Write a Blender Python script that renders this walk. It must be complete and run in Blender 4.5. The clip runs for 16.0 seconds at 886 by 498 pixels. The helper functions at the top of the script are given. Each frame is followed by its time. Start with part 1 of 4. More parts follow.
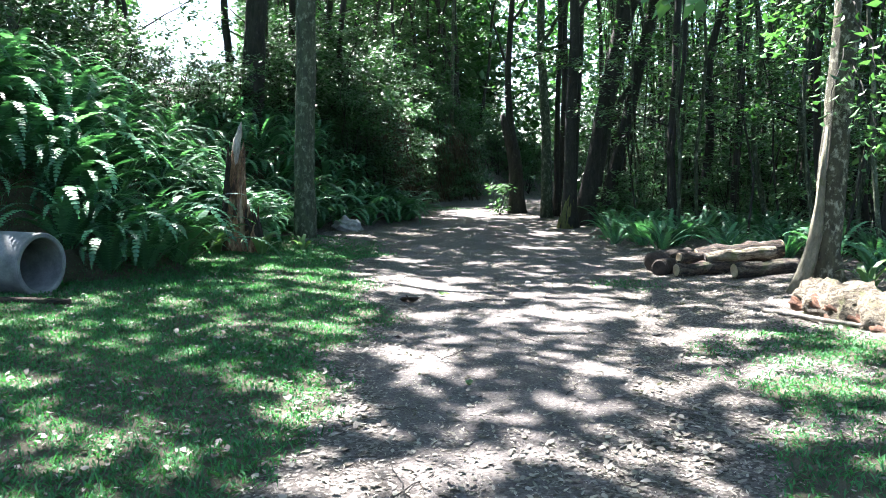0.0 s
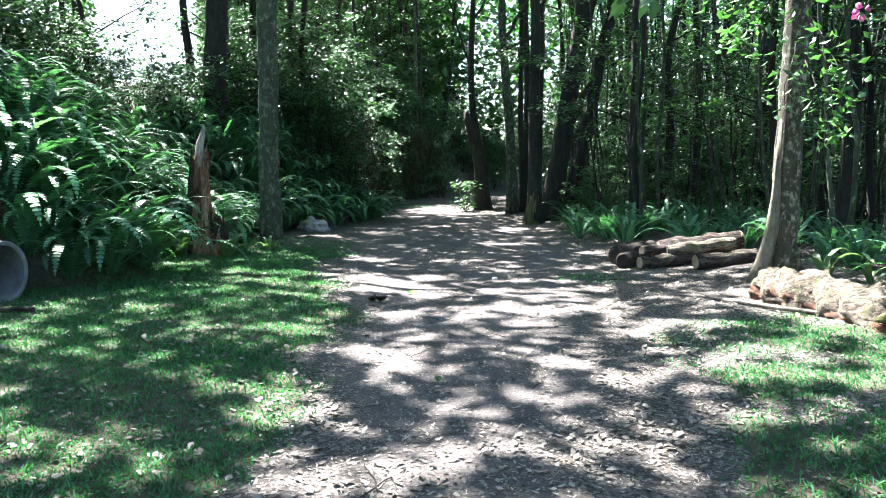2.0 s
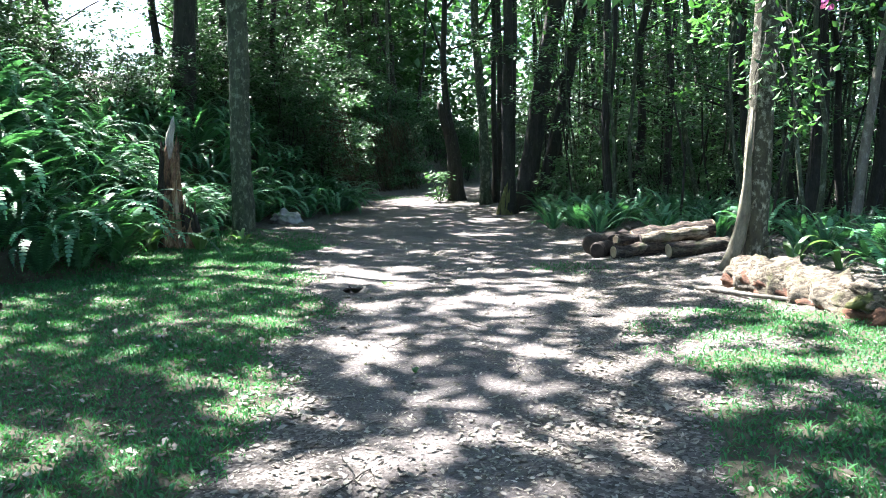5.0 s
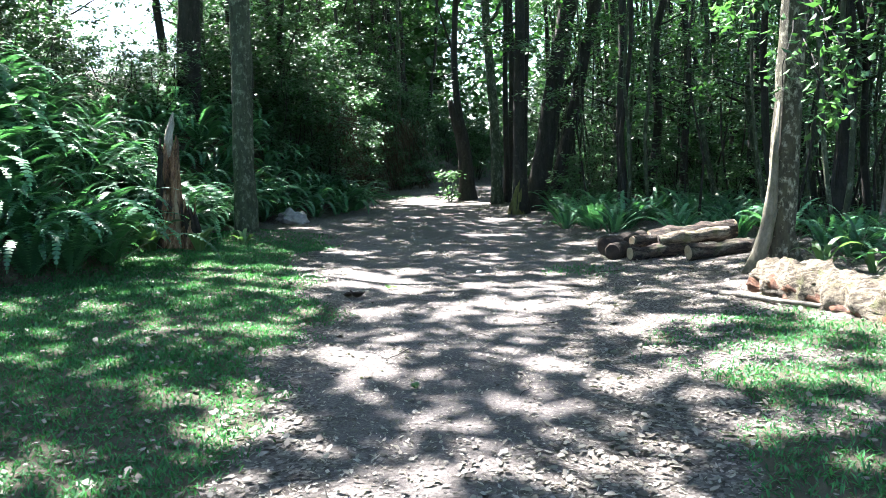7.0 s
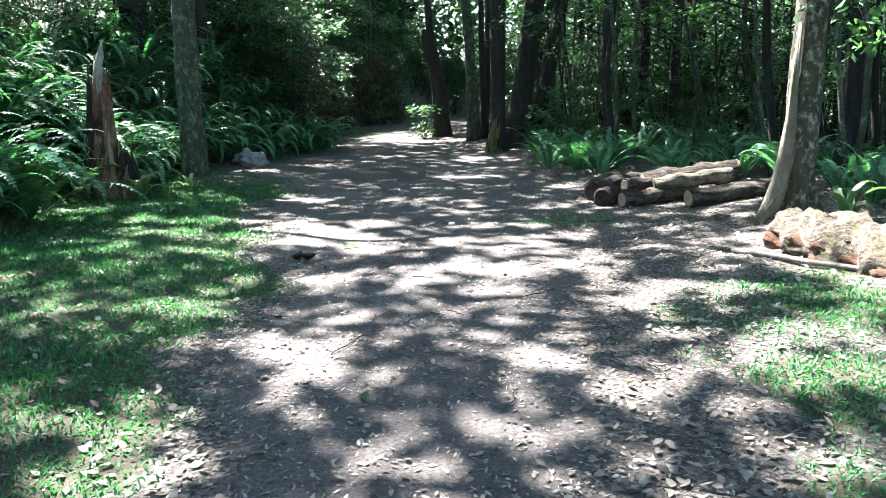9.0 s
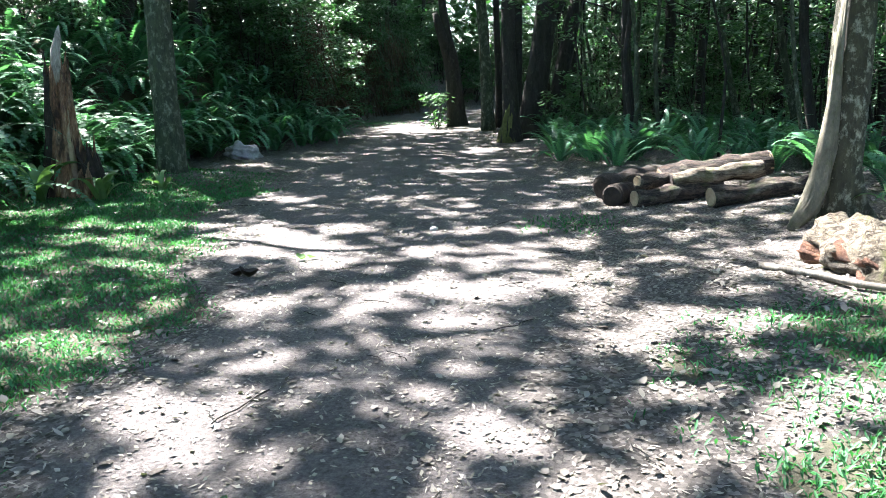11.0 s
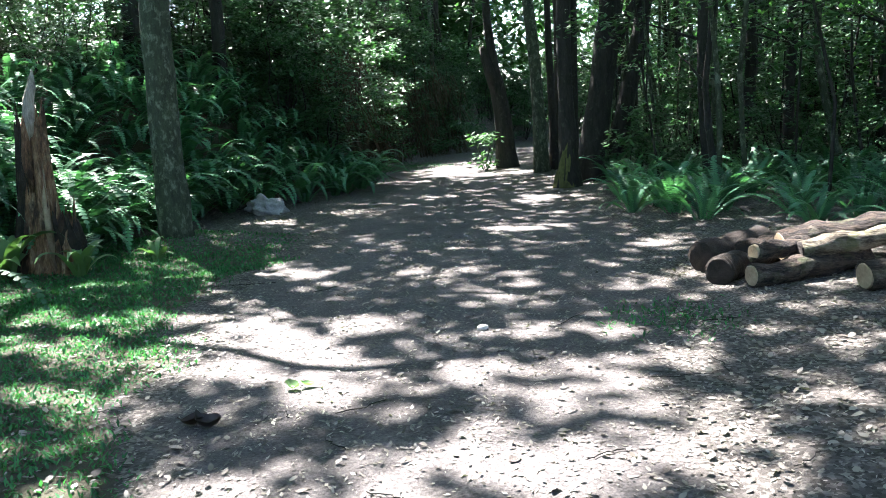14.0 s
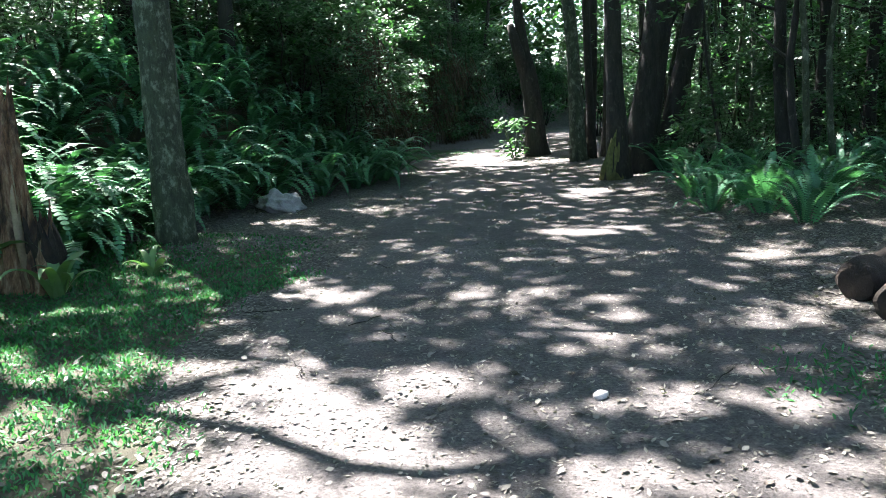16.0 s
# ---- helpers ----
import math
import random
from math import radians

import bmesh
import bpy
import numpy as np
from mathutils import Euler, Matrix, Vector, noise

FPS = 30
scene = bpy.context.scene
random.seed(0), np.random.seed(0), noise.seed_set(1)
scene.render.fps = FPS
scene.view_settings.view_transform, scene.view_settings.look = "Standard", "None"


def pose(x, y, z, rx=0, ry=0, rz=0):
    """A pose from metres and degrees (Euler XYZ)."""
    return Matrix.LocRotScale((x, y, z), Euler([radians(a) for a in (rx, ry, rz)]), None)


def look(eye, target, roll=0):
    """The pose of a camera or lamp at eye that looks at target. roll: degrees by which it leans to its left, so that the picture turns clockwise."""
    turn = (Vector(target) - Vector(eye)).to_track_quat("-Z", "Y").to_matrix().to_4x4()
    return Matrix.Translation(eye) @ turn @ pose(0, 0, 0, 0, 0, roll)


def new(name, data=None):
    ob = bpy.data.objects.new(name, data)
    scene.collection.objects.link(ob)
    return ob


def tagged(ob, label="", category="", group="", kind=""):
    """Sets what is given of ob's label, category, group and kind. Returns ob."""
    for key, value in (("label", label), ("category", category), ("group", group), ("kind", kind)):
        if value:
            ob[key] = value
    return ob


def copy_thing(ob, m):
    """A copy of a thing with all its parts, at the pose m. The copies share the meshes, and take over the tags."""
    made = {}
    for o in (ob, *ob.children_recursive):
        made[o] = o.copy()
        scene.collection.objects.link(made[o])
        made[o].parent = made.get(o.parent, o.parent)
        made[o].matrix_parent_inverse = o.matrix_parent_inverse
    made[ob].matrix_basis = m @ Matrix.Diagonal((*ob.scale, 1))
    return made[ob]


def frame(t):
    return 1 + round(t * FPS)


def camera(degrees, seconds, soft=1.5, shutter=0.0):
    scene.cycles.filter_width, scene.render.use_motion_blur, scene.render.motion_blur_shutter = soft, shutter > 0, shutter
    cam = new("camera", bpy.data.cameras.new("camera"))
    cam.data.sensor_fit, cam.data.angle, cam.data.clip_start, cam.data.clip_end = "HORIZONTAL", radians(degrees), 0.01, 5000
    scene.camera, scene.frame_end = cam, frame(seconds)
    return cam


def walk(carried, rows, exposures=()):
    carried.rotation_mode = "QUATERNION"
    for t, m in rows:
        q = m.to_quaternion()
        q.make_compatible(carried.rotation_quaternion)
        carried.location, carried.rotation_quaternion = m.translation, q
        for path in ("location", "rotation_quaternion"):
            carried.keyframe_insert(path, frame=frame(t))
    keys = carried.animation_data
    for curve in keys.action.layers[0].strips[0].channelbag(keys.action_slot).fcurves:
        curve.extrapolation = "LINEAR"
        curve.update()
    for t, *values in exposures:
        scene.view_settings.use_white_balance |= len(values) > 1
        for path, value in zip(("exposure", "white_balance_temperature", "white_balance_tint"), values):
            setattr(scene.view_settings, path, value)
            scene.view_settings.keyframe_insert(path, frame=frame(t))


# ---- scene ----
cam = camera(58.8, 16.0, soft=0.8)
PATH = [
    (0, (-0.001, 0.306, 1.492), (-0.184, 2.288, 1.293), 0.8),
    (0.5, (-0.007, 0.259, 1.5), (-0.165, 2.243, 1.304), 1.7),
    (1, (-0.004, 0.238, 1.505), (-0.137, 2.225, 1.322), 1.7),
    (1.5, (-0.002, 0.238, 1.502), (-0.115, 2.226, 1.316), 0.7),
    (2, (0.011, 0.23, 1.509), (-0.089, 2.217, 1.304), -0.3),
    (2.5, (0.007, 0.243, 1.506), (-0.081, 2.23, 1.294), -1.2),
    (3, (0.0, 0.236, 1.512), (-0.074, 2.224, 1.299), -0.7),
    (3.5, (0.003, 0.232, 1.508), (-0.036, 2.22, 1.291), 0.2),
    (4, (-0.005, 0.239, 1.5), (-0.015, 2.227, 1.277), 0.1),
    (4.5, (-0.008, 0.245, 1.504), (-0.027, 2.232, 1.277), -0.3),
    (7, (0.049, 0.763, 1.466), (-0.016, 2.749, 1.238), -0.7),
    (7.5, (0.002, 1.092, 1.469), (-0.022, 3.072, 1.19), -0.8),
    (8, (0.028, 1.424, 1.462), (0.097, 3.396, 1.139), -2.0),
    (8.5, (0.084, 1.745, 1.47), (0.083, 3.714, 1.124), -0.9),
    (9, (0.117, 2.044, 1.479), (0.107, 4.005, 1.086), -1.1),
    (9.2, (0.132, 2.18, 1.486), (0.132, 4.141, 1.093), -1.0),
    (11.3, (0.697, 3.454, 1.419), (0.556, 5.402, 0.989), -2.2),
    (11.5, (0.742, 3.604, 1.428), (0.551, 5.546, 0.989), -2.2),
    (12, (0.755, 3.928, 1.442), (0.542, 5.865, 0.99), -1.4),
    (12.5, (0.737, 4.246, 1.454), (0.563, 6.191, 1.023), -1.5),
    (13, (0.751, 4.589, 1.493), (0.527, 6.539, 1.112), -2.2),
    (13.5, (0.663, 4.945, 1.484), (0.41, 6.899, 1.139), -2.8),
    (14, (0.515, 5.312, 1.495), (0.302, 7.274, 1.17), -3.2),
    (14.5, (0.348, 5.72, 1.492), (0.091, 7.677, 1.17), -2.6),
    (15, (0.142, 6.113, 1.477), (-0.147, 8.062, 1.131), -1.1),
    (15.5, (-0.016, 6.497, 1.488), (-0.258, 8.448, 1.124), -2.5),
    (16, (-0.123, 6.912, 1.499), (-0.355, 8.866, 1.139), -3.3),
]
walk(cam, [(t, look(e, g, r)) for t, e, g, r in PATH], [(0, 3.55, 6250, 17), (16, 3.55, 6250, 17)])

# ---- world, sun, exposure ----
SUN_EL, SUN_AZ = radians(58), radians(-36)          # azimuth from ahead (+y), negative to the left
SUN = Vector((math.sin(SUN_AZ) * math.cos(SUN_EL), math.cos(SUN_AZ) * math.cos(SUN_EL), math.sin(SUN_EL)))
world = bpy.data.worlds.new("daylight")
scene.world = world
world.use_nodes = True
wn = world.node_tree
sky = wn.nodes.new("ShaderNodeTexSky")
sky.sky_type, sky.sun_disc, sky.sun_elevation, sky.sun_rotation = "NISHITA", False, SUN_EL, SUN_AZ
wn.links.new(sky.outputs[0], wn.nodes["Background"].inputs[0])
wn.nodes["Background"].inputs[1].default_value = 0.07
sun = new("sun", bpy.data.lights.new("sun", "SUN"))
sun.data.energy, sun.data.angle, sun.data.color = 5.0, radians(0.55), (1.0, 0.965, 0.9)
sun.matrix_world = Matrix.Translation((0, 0, 40)) @ SUN.to_track_quat("Z", "Y").to_matrix().to_4x4()

# ---- materials ----


def shader(name, rough=0.8):
    m = bpy.data.materials.new(name)
    m.use_nodes = True
    nt = m.node_tree
    b = nt.nodes["Principled BSDF"]
    b.inputs["Roughness"].default_value = rough
    return m, nt, b


def node(nt, kind, **inputs):
    n = nt.nodes.new(kind)
    for k, v in inputs.items():
        n.inputs[k.replace("_", " ")].default_value = v
    return n


def ramp(nt, fac, stops):
    r = nt.nodes.new("ShaderNodeValToRGB")
    while len(r.color_ramp.elements) < len(stops):
        r.color_ramp.elements.new(0.5)
    for e, (p, c) in zip(r.color_ramp.elements, stops):
        e.position, e.color = p, (*c, 1)
    nt.links.new(fac, r.inputs[0])
    return r.outputs[0]


def coords(nt, scale=(1, 1, 1), world_space=False):
    mp = nt.nodes.new("ShaderNodeMapping")
    mp.inputs["Scale"].default_value = scale
    if world_space:
        nt.links.new(nt.nodes.new("ShaderNodeNewGeometry").outputs["Position"], mp.inputs[0])
    else:
        nt.links.new(nt.nodes.new("ShaderNodeTexCoord").outputs["Object"], mp.inputs[0])
    return mp.outputs[0]


def noise_out(nt, vec, scale, detail=6.0, rough=0.6):
    n = node(nt, "ShaderNodeTexNoise", Scale=scale, Detail=detail, Roughness=rough)
    nt.links.new(vec, n.inputs["Vector"])
    return n.outputs["Fac"]


def mix(nt, fac, a, b, blend="MIX"):
    m = nt.nodes.new("ShaderNodeMix")
    m.data_type, m.blend_type = "RGBA", blend
    for s, v in ((m.inputs["Factor"], fac), (m.inputs[6], a), (m.inputs[7], b)):
        if isinstance(v, (int, float)):
            s.default_value = v
        elif isinstance(v, tuple):
            s.default_value = (*v, 1)
        else:
            nt.links.new(v, s)
    return m.outputs[2]


def bump(nt, b, height, strength=0.5, dist=0.02):
    n = node(nt, "ShaderNodeBump", Strength=strength, Distance=dist)
    nt.links.new(height, n.inputs["Height"])
    nt.links.new(n.outputs[0], b.inputs["Normal"])


def leaf_material(name, dark, light, trans=0.35, rough=0.4, per_object=False):
    m, nt, b = shader(name, rough)
    g = nt.nodes.new("ShaderNodeNewGeometry")
    oi = nt.nodes.new("ShaderNodeObjectInfo")
    col = ramp(nt, oi.outputs["Random"] if per_object else g.outputs["Random Per Island"], [(0.0, dark), (0.75, light), (1.0, tuple(c * 1.25 for c in light))])
    hs = nt.nodes.new("ShaderNodeHueSaturation")
    mr = node(nt, "ShaderNodeMapRange", To_Min=0.75, To_Max=1.3)
    nt.links.new(oi.outputs["Random"], mr.inputs[0])
    nt.links.new(mr.outputs[0], hs.inputs["Value"])
    nt.links.new(col, hs.inputs["Color"])
    n = noise_out(nt, coords(nt), 9.0, 3.0)
    c2 = mix(nt, 0.35, hs.outputs[0], ramp(nt, n, [(0.3, (0.35, 0.4, 0.3)), (0.7, (1, 1, 1))]), "MULTIPLY")
    nt.links.new(c2, b.inputs["Base Color"])
    b.inputs["Specular IOR Level"].default_value = 0.4
    t = nt.nodes.new("ShaderNodeBsdfTranslucent")
    nt.links.new(mix(nt, 1.0, c2, (1.05, 1.4, 0.62), "MULTIPLY"), t.inputs[0])
    ms = nt.nodes.new("ShaderNodeMixShader")
    ms.inputs[0].default_value = trans
    nt.links.new(b.outputs[0], ms.inputs[1])
    nt.links.new(t.outputs[0], ms.inputs[2])
    nt.links.new(ms.outputs[0], nt.nodes["Material Output"].inputs[0])
    return m


def bark_material(name, dark, mid, lichen=None, amount=0.62, stretch=0.22):
    m, nt, b = shader(name, 0.9)
    v = coords(nt, (1, 1, stretch))
    big = noise_out(nt, v, 9, 8, 0.7)
    fine = noise_out(nt, v, 45, 5, 0.7)
    col = ramp(nt, big, [(0.3, dark), (0.7, mid)])
    col = mix(nt, 0.5, col, ramp(nt, fine, [(0.3, (0.4, 0.4, 0.4)), (0.7, (1.2, 1.2, 1.2))]), "MULTIPLY")
    if lichen:
        spots = noise_out(nt, coords(nt, (1, 1, 0.7)), 11, 8, 0.72)
        f = ramp(nt, spots, [(amount - 0.1, (0, 0, 0)), (amount + 0.05, (0.85, 0.85, 0.85))])
        col = mix(nt, f, col, lichen)
    nt.links.new(col, b.inputs["Base Color"])
    bump(nt, b, mix(nt, 0.5, big, fine), 0.9, 0.04)
    return m


def mottled(name, a, c, scale, rough=0.85, strength=0.5, dist=0.01, third=None):
    m, nt, b = shader(name, rough)
    v = coords(nt)
    n1 = noise_out(nt, v, scale, 8, 0.65)
    n2 = noise_out(nt, v, scale * 9, 4, 0.6)
    col = ramp(nt, n1, [(0.3, a), (0.68, c)] + ([(0.8, third)] if third else []))
    col = mix(nt, 0.4, col, ramp(nt, n2, [(0.3, (0.55, 0.55, 0.55)), (0.7, (1.15, 1.15, 1.15))]), "MULTIPLY")
    nt.links.new(col, b.inputs["Base Color"])
    bump(nt, b, mix(nt, 0.4, n1, n2), strength, dist)
    return m


def riven(name, dark, mid, light):
    """Dead wood with long grain, charred and bleached streaks."""
    m, nt, b = shader(name, 0.9)
    v = coords(nt, (1, 1, 0.18))
    n1, n2, n3 = noise_out(nt, v, 11, 8, 0.75), noise_out(nt, v, 60, 5, 0.7), noise_out(nt, coords(nt, (1, 1, 0.5)), 5, 5, 0.6)
    col = ramp(nt, n1, [(0.34, dark), (0.5, mid), (0.66, light)])
    col = mix(nt, ramp(nt, n3, [(0.4, (0.85, 0.85, 0.85)), (0.5, (0, 0, 0))]), col, dark)
    col = mix(nt, 0.6, col, ramp(nt, n2, [(0.3, (0.35, 0.32, 0.3)), (0.65, (1.25, 1.2, 1.15))]), "MULTIPLY")
    nt.links.new(col, b.inputs["Base Color"])
    bump(nt, b, mix(nt, 0.5, n1, n2), 1.0, 0.06)
    return m


M_LEAF = leaf_material("tree_leaf", (0.026, 0.072, 0.026), (0.06, 0.15, 0.056), 0.3, 0.42)
M_SHRUB = leaf_material("shrub_leaf", (0.024, 0.068, 0.03), (0.058, 0.145, 0.062), 0.28, 0.42)
M_FERN = leaf_material("fern_frond", (0.04, 0.125, 0.072), (0.09, 0.235, 0.13), 0.34, 0.42, True)
M_STRAP = leaf_material("strap_leaf", (0.07, 0.14, 0.05), (0.14, 0.24, 0.10), 0.3, 0.35)
M_GRASS = leaf_material("grass_blade", (0.018, 0.085, 0.032), (0.05, 0.19, 0.068), 0.3, 0.6)
# lighter green range than tree_leaf
M_BRIGHT = leaf_material("light_green_leaf", (0.045, 0.13, 0.04), (0.09, 0.2, 0.08), 0.3, 0.4)
M_DEAD = leaf_material("dead_leaf", (0.046, 0.037, 0.029), (0.245, 0.225, 0.19), 0.1, 0.6)
M_BARK = bark_material("bark_dark", (0.006, 0.0055, 0.0045), (0.042, 0.039, 0.03), (0.075, 0.08, 0.055), 0.66)
M_BARKL = bark_material("bark_lichen", (0.015, 0.016, 0.009), (0.075, 0.073, 0.04), (0.36, 0.37, 0.28), 0.61, 0.4)
# lighter tone than bark_lichen, for the buttress root
M_ROOT = bark_material("bark_root_pale", (0.07, 0.065, 0.042), (0.25, 0.235, 0.175), (0.09, 0.1, 0.045), 0.6, 0.4)
M_BARKM = bark_material("bark_mossy", (0.018, 0.024, 0.014), (0.072, 0.094, 0.05), (0.2, 0.235, 0.165), 0.61, 0.4)
M_PALE = bark_material("bark_pale", (0.09, 0.08, 0.062), (0.27, 0.25, 0.21), (0.38, 0.37, 0.31), 0.62)
def log_material(name, dark, mid, pale, moss):
    """Bark whose cracks run along the lying log."""
    m, nt, b = shader(name, 0.92)
    v = coords(nt, (0.22, 0.9, 1))
    n1, n2 = noise_out(nt, v, 26, 8, 0.75), noise_out(nt, v, 90, 4, 0.7)
    n3, n4 = noise_out(nt, coords(nt, (0.6, 1, 1)), 6, 6, 0.7), noise_out(nt, coords(nt), 4, 6, 0.7)
    col = ramp(nt, n1, [(0.42, dark), (0.57, mid)])
    col = mix(nt, ramp(nt, n3, [(0.55, (0, 0, 0)), (0.67, (0.85, 0.85, 0.85))]), col, pale)
    col = mix(nt, ramp(nt, n4, [(0.56, (0, 0, 0)), (0.66, (0.7, 0.7, 0.7))]), col, moss)
    col = mix(nt, 0.6, col, ramp(nt, n2, [(0.3, (0.35, 0.33, 0.3)), (0.65, (1.2, 1.2, 1.15))]), "MULTIPLY")
    nt.links.new(col, b.inputs["Base Color"])
    bump(nt, b, mix(nt, 0.35, n1, n2), 1.0, 0.08)
    return m


M_LOG = log_material("log_bark", (0.009, 0.006, 0.0045), (0.085, 0.06, 0.044), (0.22, 0.195, 0.155), (0.07, 0.085, 0.035))
M_CUT = mottled("cut_wood", (0.24, 0.17, 0.1), (0.42, 0.33, 0.21), 6, 0.8)
M_ROT = mottled("rotten_red_wood", (0.045, 0.018, 0.01), (0.2, 0.095, 0.05), 14, 0.9, 1.0, 0.05, (0.5, 0.42, 0.3))
# weathered wood, made paler to carry the sunlit look of these logs
M_GREYLOG = log_material("sunlit_weathered_log", (0.05, 0.038, 0.025), (0.25, 0.215, 0.155), (0.36, 0.33, 0.26), (0.12, 0.14, 0.045))
M_SPLINTER = riven("splintered_wood", (0.028, 0.016, 0.011), (0.26, 0.14, 0.078), (0.5, 0.38, 0.25))
M_SNAGTIP = riven("bleached_wood", (0.2, 0.18, 0.15), (0.42, 0.39, 0.34), (0.55, 0.52, 0.47))
M_CHAR = mottled("blackened_bark", (0.008, 0.007, 0.006), (0.05, 0.036, 0.026), 9, 0.95, 1.0, 0.04)
M_CONC = mottled("concrete", (0.09, 0.1, 0.105), (0.22, 0.23, 0.235), 5, 0.85, 0.4, 0.008)
M_ROCK = mottled("pale_rock", (0.2, 0.195, 0.2), (0.42, 0.41, 0.41), 6, 0.9, 0.8, 0.03)
M_STONE = mottled("pebble", (0.35, 0.34, 0.33), (0.6, 0.58, 0.55), 20, 0.8)
M_MOSS = mottled("moss", (0.05, 0.06, 0.015), (0.17, 0.18, 0.06), 14, 0.95, 1.0, 0.03)
M_PINK = leaf_material("pink_petal", (0.5, 0.08, 0.35), (0.65, 0.16, 0.5), 0.3)
M_VINE = mottled("dry_vine", (0.035, 0.026, 0.016), (0.12, 0.09, 0.055), 6, 0.9)


def ground_material():
    m, nt, b = shader("earth_grass_litter", 0.95)
    v = coords(nt, world_space=True)
    grass = nt.nodes.new("ShaderNodeAttribute")
    grass.attribute_name = "grass"
    litter = nt.nodes.new("ShaderNodeAttribute")
    litter.attribute_name = "litter"
    big, mid, fine = noise_out(nt, v, 0.9, 6), noise_out(nt, v, 7, 6, 0.7), noise_out(nt, v, 60, 5, 0.7)
    dirt = ramp(nt, big, [(0.3, (0.1, 0.091, 0.085)), (0.7, (0.17, 0.157, 0.149))])
    dirt = mix(nt, 0.7, dirt, ramp(nt, mid, [(0.3, (0.65, 0.62, 0.6)), (0.7, (1.15, 1.15, 1.15))]), "MULTIPLY")
    dirt = mix(nt, 0.6, dirt, ramp(nt, fine, [(0.32, (0.45, 0.43, 0.42)), (0.62, (1.15, 1.15, 1.15))]), "MULTIPLY")
    grit = noise_out(nt, v, 38, 6, 0.8)
    dirt = mix(nt, 0.75, dirt, ramp(nt, grit, [(0.36, (0.35, 0.33, 0.32)), (0.5, (0.95, 0.95, 0.95)), (0.66, (1.6, 1.56, 1.5))]), "MULTIPLY")
    vor = node(nt, "ShaderNodeTexVoronoi", Scale=48.0)
    nt.links.new(v, vor.inputs["Vector"])
    flecks = ramp(nt, vor.outputs["Color"], [(0.2, (0.042, 0.036, 0.03)), (0.65, (0.118, 0.105, 0.092)), (0.92, (0.25, 0.23, 0.2))])
    soil = ramp(nt, mid, [(0.3, (0.03, 0.028, 0.017)), (0.7, (0.085, 0.08, 0.045))])
    lf = mix(nt, 0.75, litter.outputs["Fac"], mid, "OVERLAY")
    col = mix(nt, ramp(nt, lf, [(0.35, (0, 0, 0)), (0.6, (1, 1, 1))]), dirt, flecks)
    gf = mix(nt, 0.75, grass.outputs["Fac"], mid, "OVERLAY")
    col = mix(nt, ramp(nt, gf, [(0.4, (0, 0, 0)), (0.6, (1, 1, 1))]), col, soil)
    nt.links.new(col, b.inputs["Base Color"])
    bump(nt, b, mix(nt, 0.6, mid, grit), 1.0, 0.045)
    return m


def dry_leaf_material():
    m, nt, b = shader("dry_leaf", 0.6)
    oi = nt.nodes.new("ShaderNodeObjectInfo")
    col = ramp(nt, oi.outputs["Random"], [(0.0, (0.038, 0.028, 0.021)), (0.5, (0.105, 0.085, 0.066)), (1.0, (0.25, 0.225, 0.19))])
    n1 = noise_out(nt, coords(nt), 6, 5, 0.7)
    nt.links.new(mix(nt, 0.5, col, ramp(nt, n1, [(0.3, (0.5, 0.48, 0.45)), (0.7, (1.1, 1.1, 1.1))]), "MULTIPLY"), b.inputs["Base Color"])
    bump(nt, b, n1, 0.4, 0.05)
    return m


M_DRY = dry_leaf_material()
M_GROUND = ground_material()

# ---- mesh helpers ----
RNG = np.random.default_rng(7)


def mesh_np(name, V, F, material, smooth=False):
    V, F = np.asarray(V, np.float32), np.asarray(F, np.int32)
    me = bpy.data.meshes.new(name)
    k = F.shape[1]
    me.vertices.add(len(V))
    me.vertices.foreach_set("co", V.ravel())
    me.loops.add(F.size)
    me.loops.foreach_set("vertex_index", F.ravel())
    me.polygons.add(len(F))
    me.polygons.foreach_set("loop_start", np.arange(0, F.size, k, dtype=np.int32))
    me.update(calc_edges=True)
    me.materials.append(material)
    if smooth:
        me.shade_smooth()
    return me


def mesh_py(name, V, F, material, smooth=True):
    me = bpy.data.meshes.new(name)
    me.from_pydata([tuple(p) for p in V], [], F)
    me.materials.append(material)
    if smooth:
        me.shade_smooth()
    return me


def part(name, me, parent, label=""):
    ob = new(name, me)
    ob.parent = parent
    return tagged(ob, label)


def thing(name, label, category, group="", at=None, kind=""):
    ob = new(name)
    ob.empty_display_size = 0.2
    if at is not None:
        ob.matrix_world = at
    return tagged(ob, label, category, group, kind)


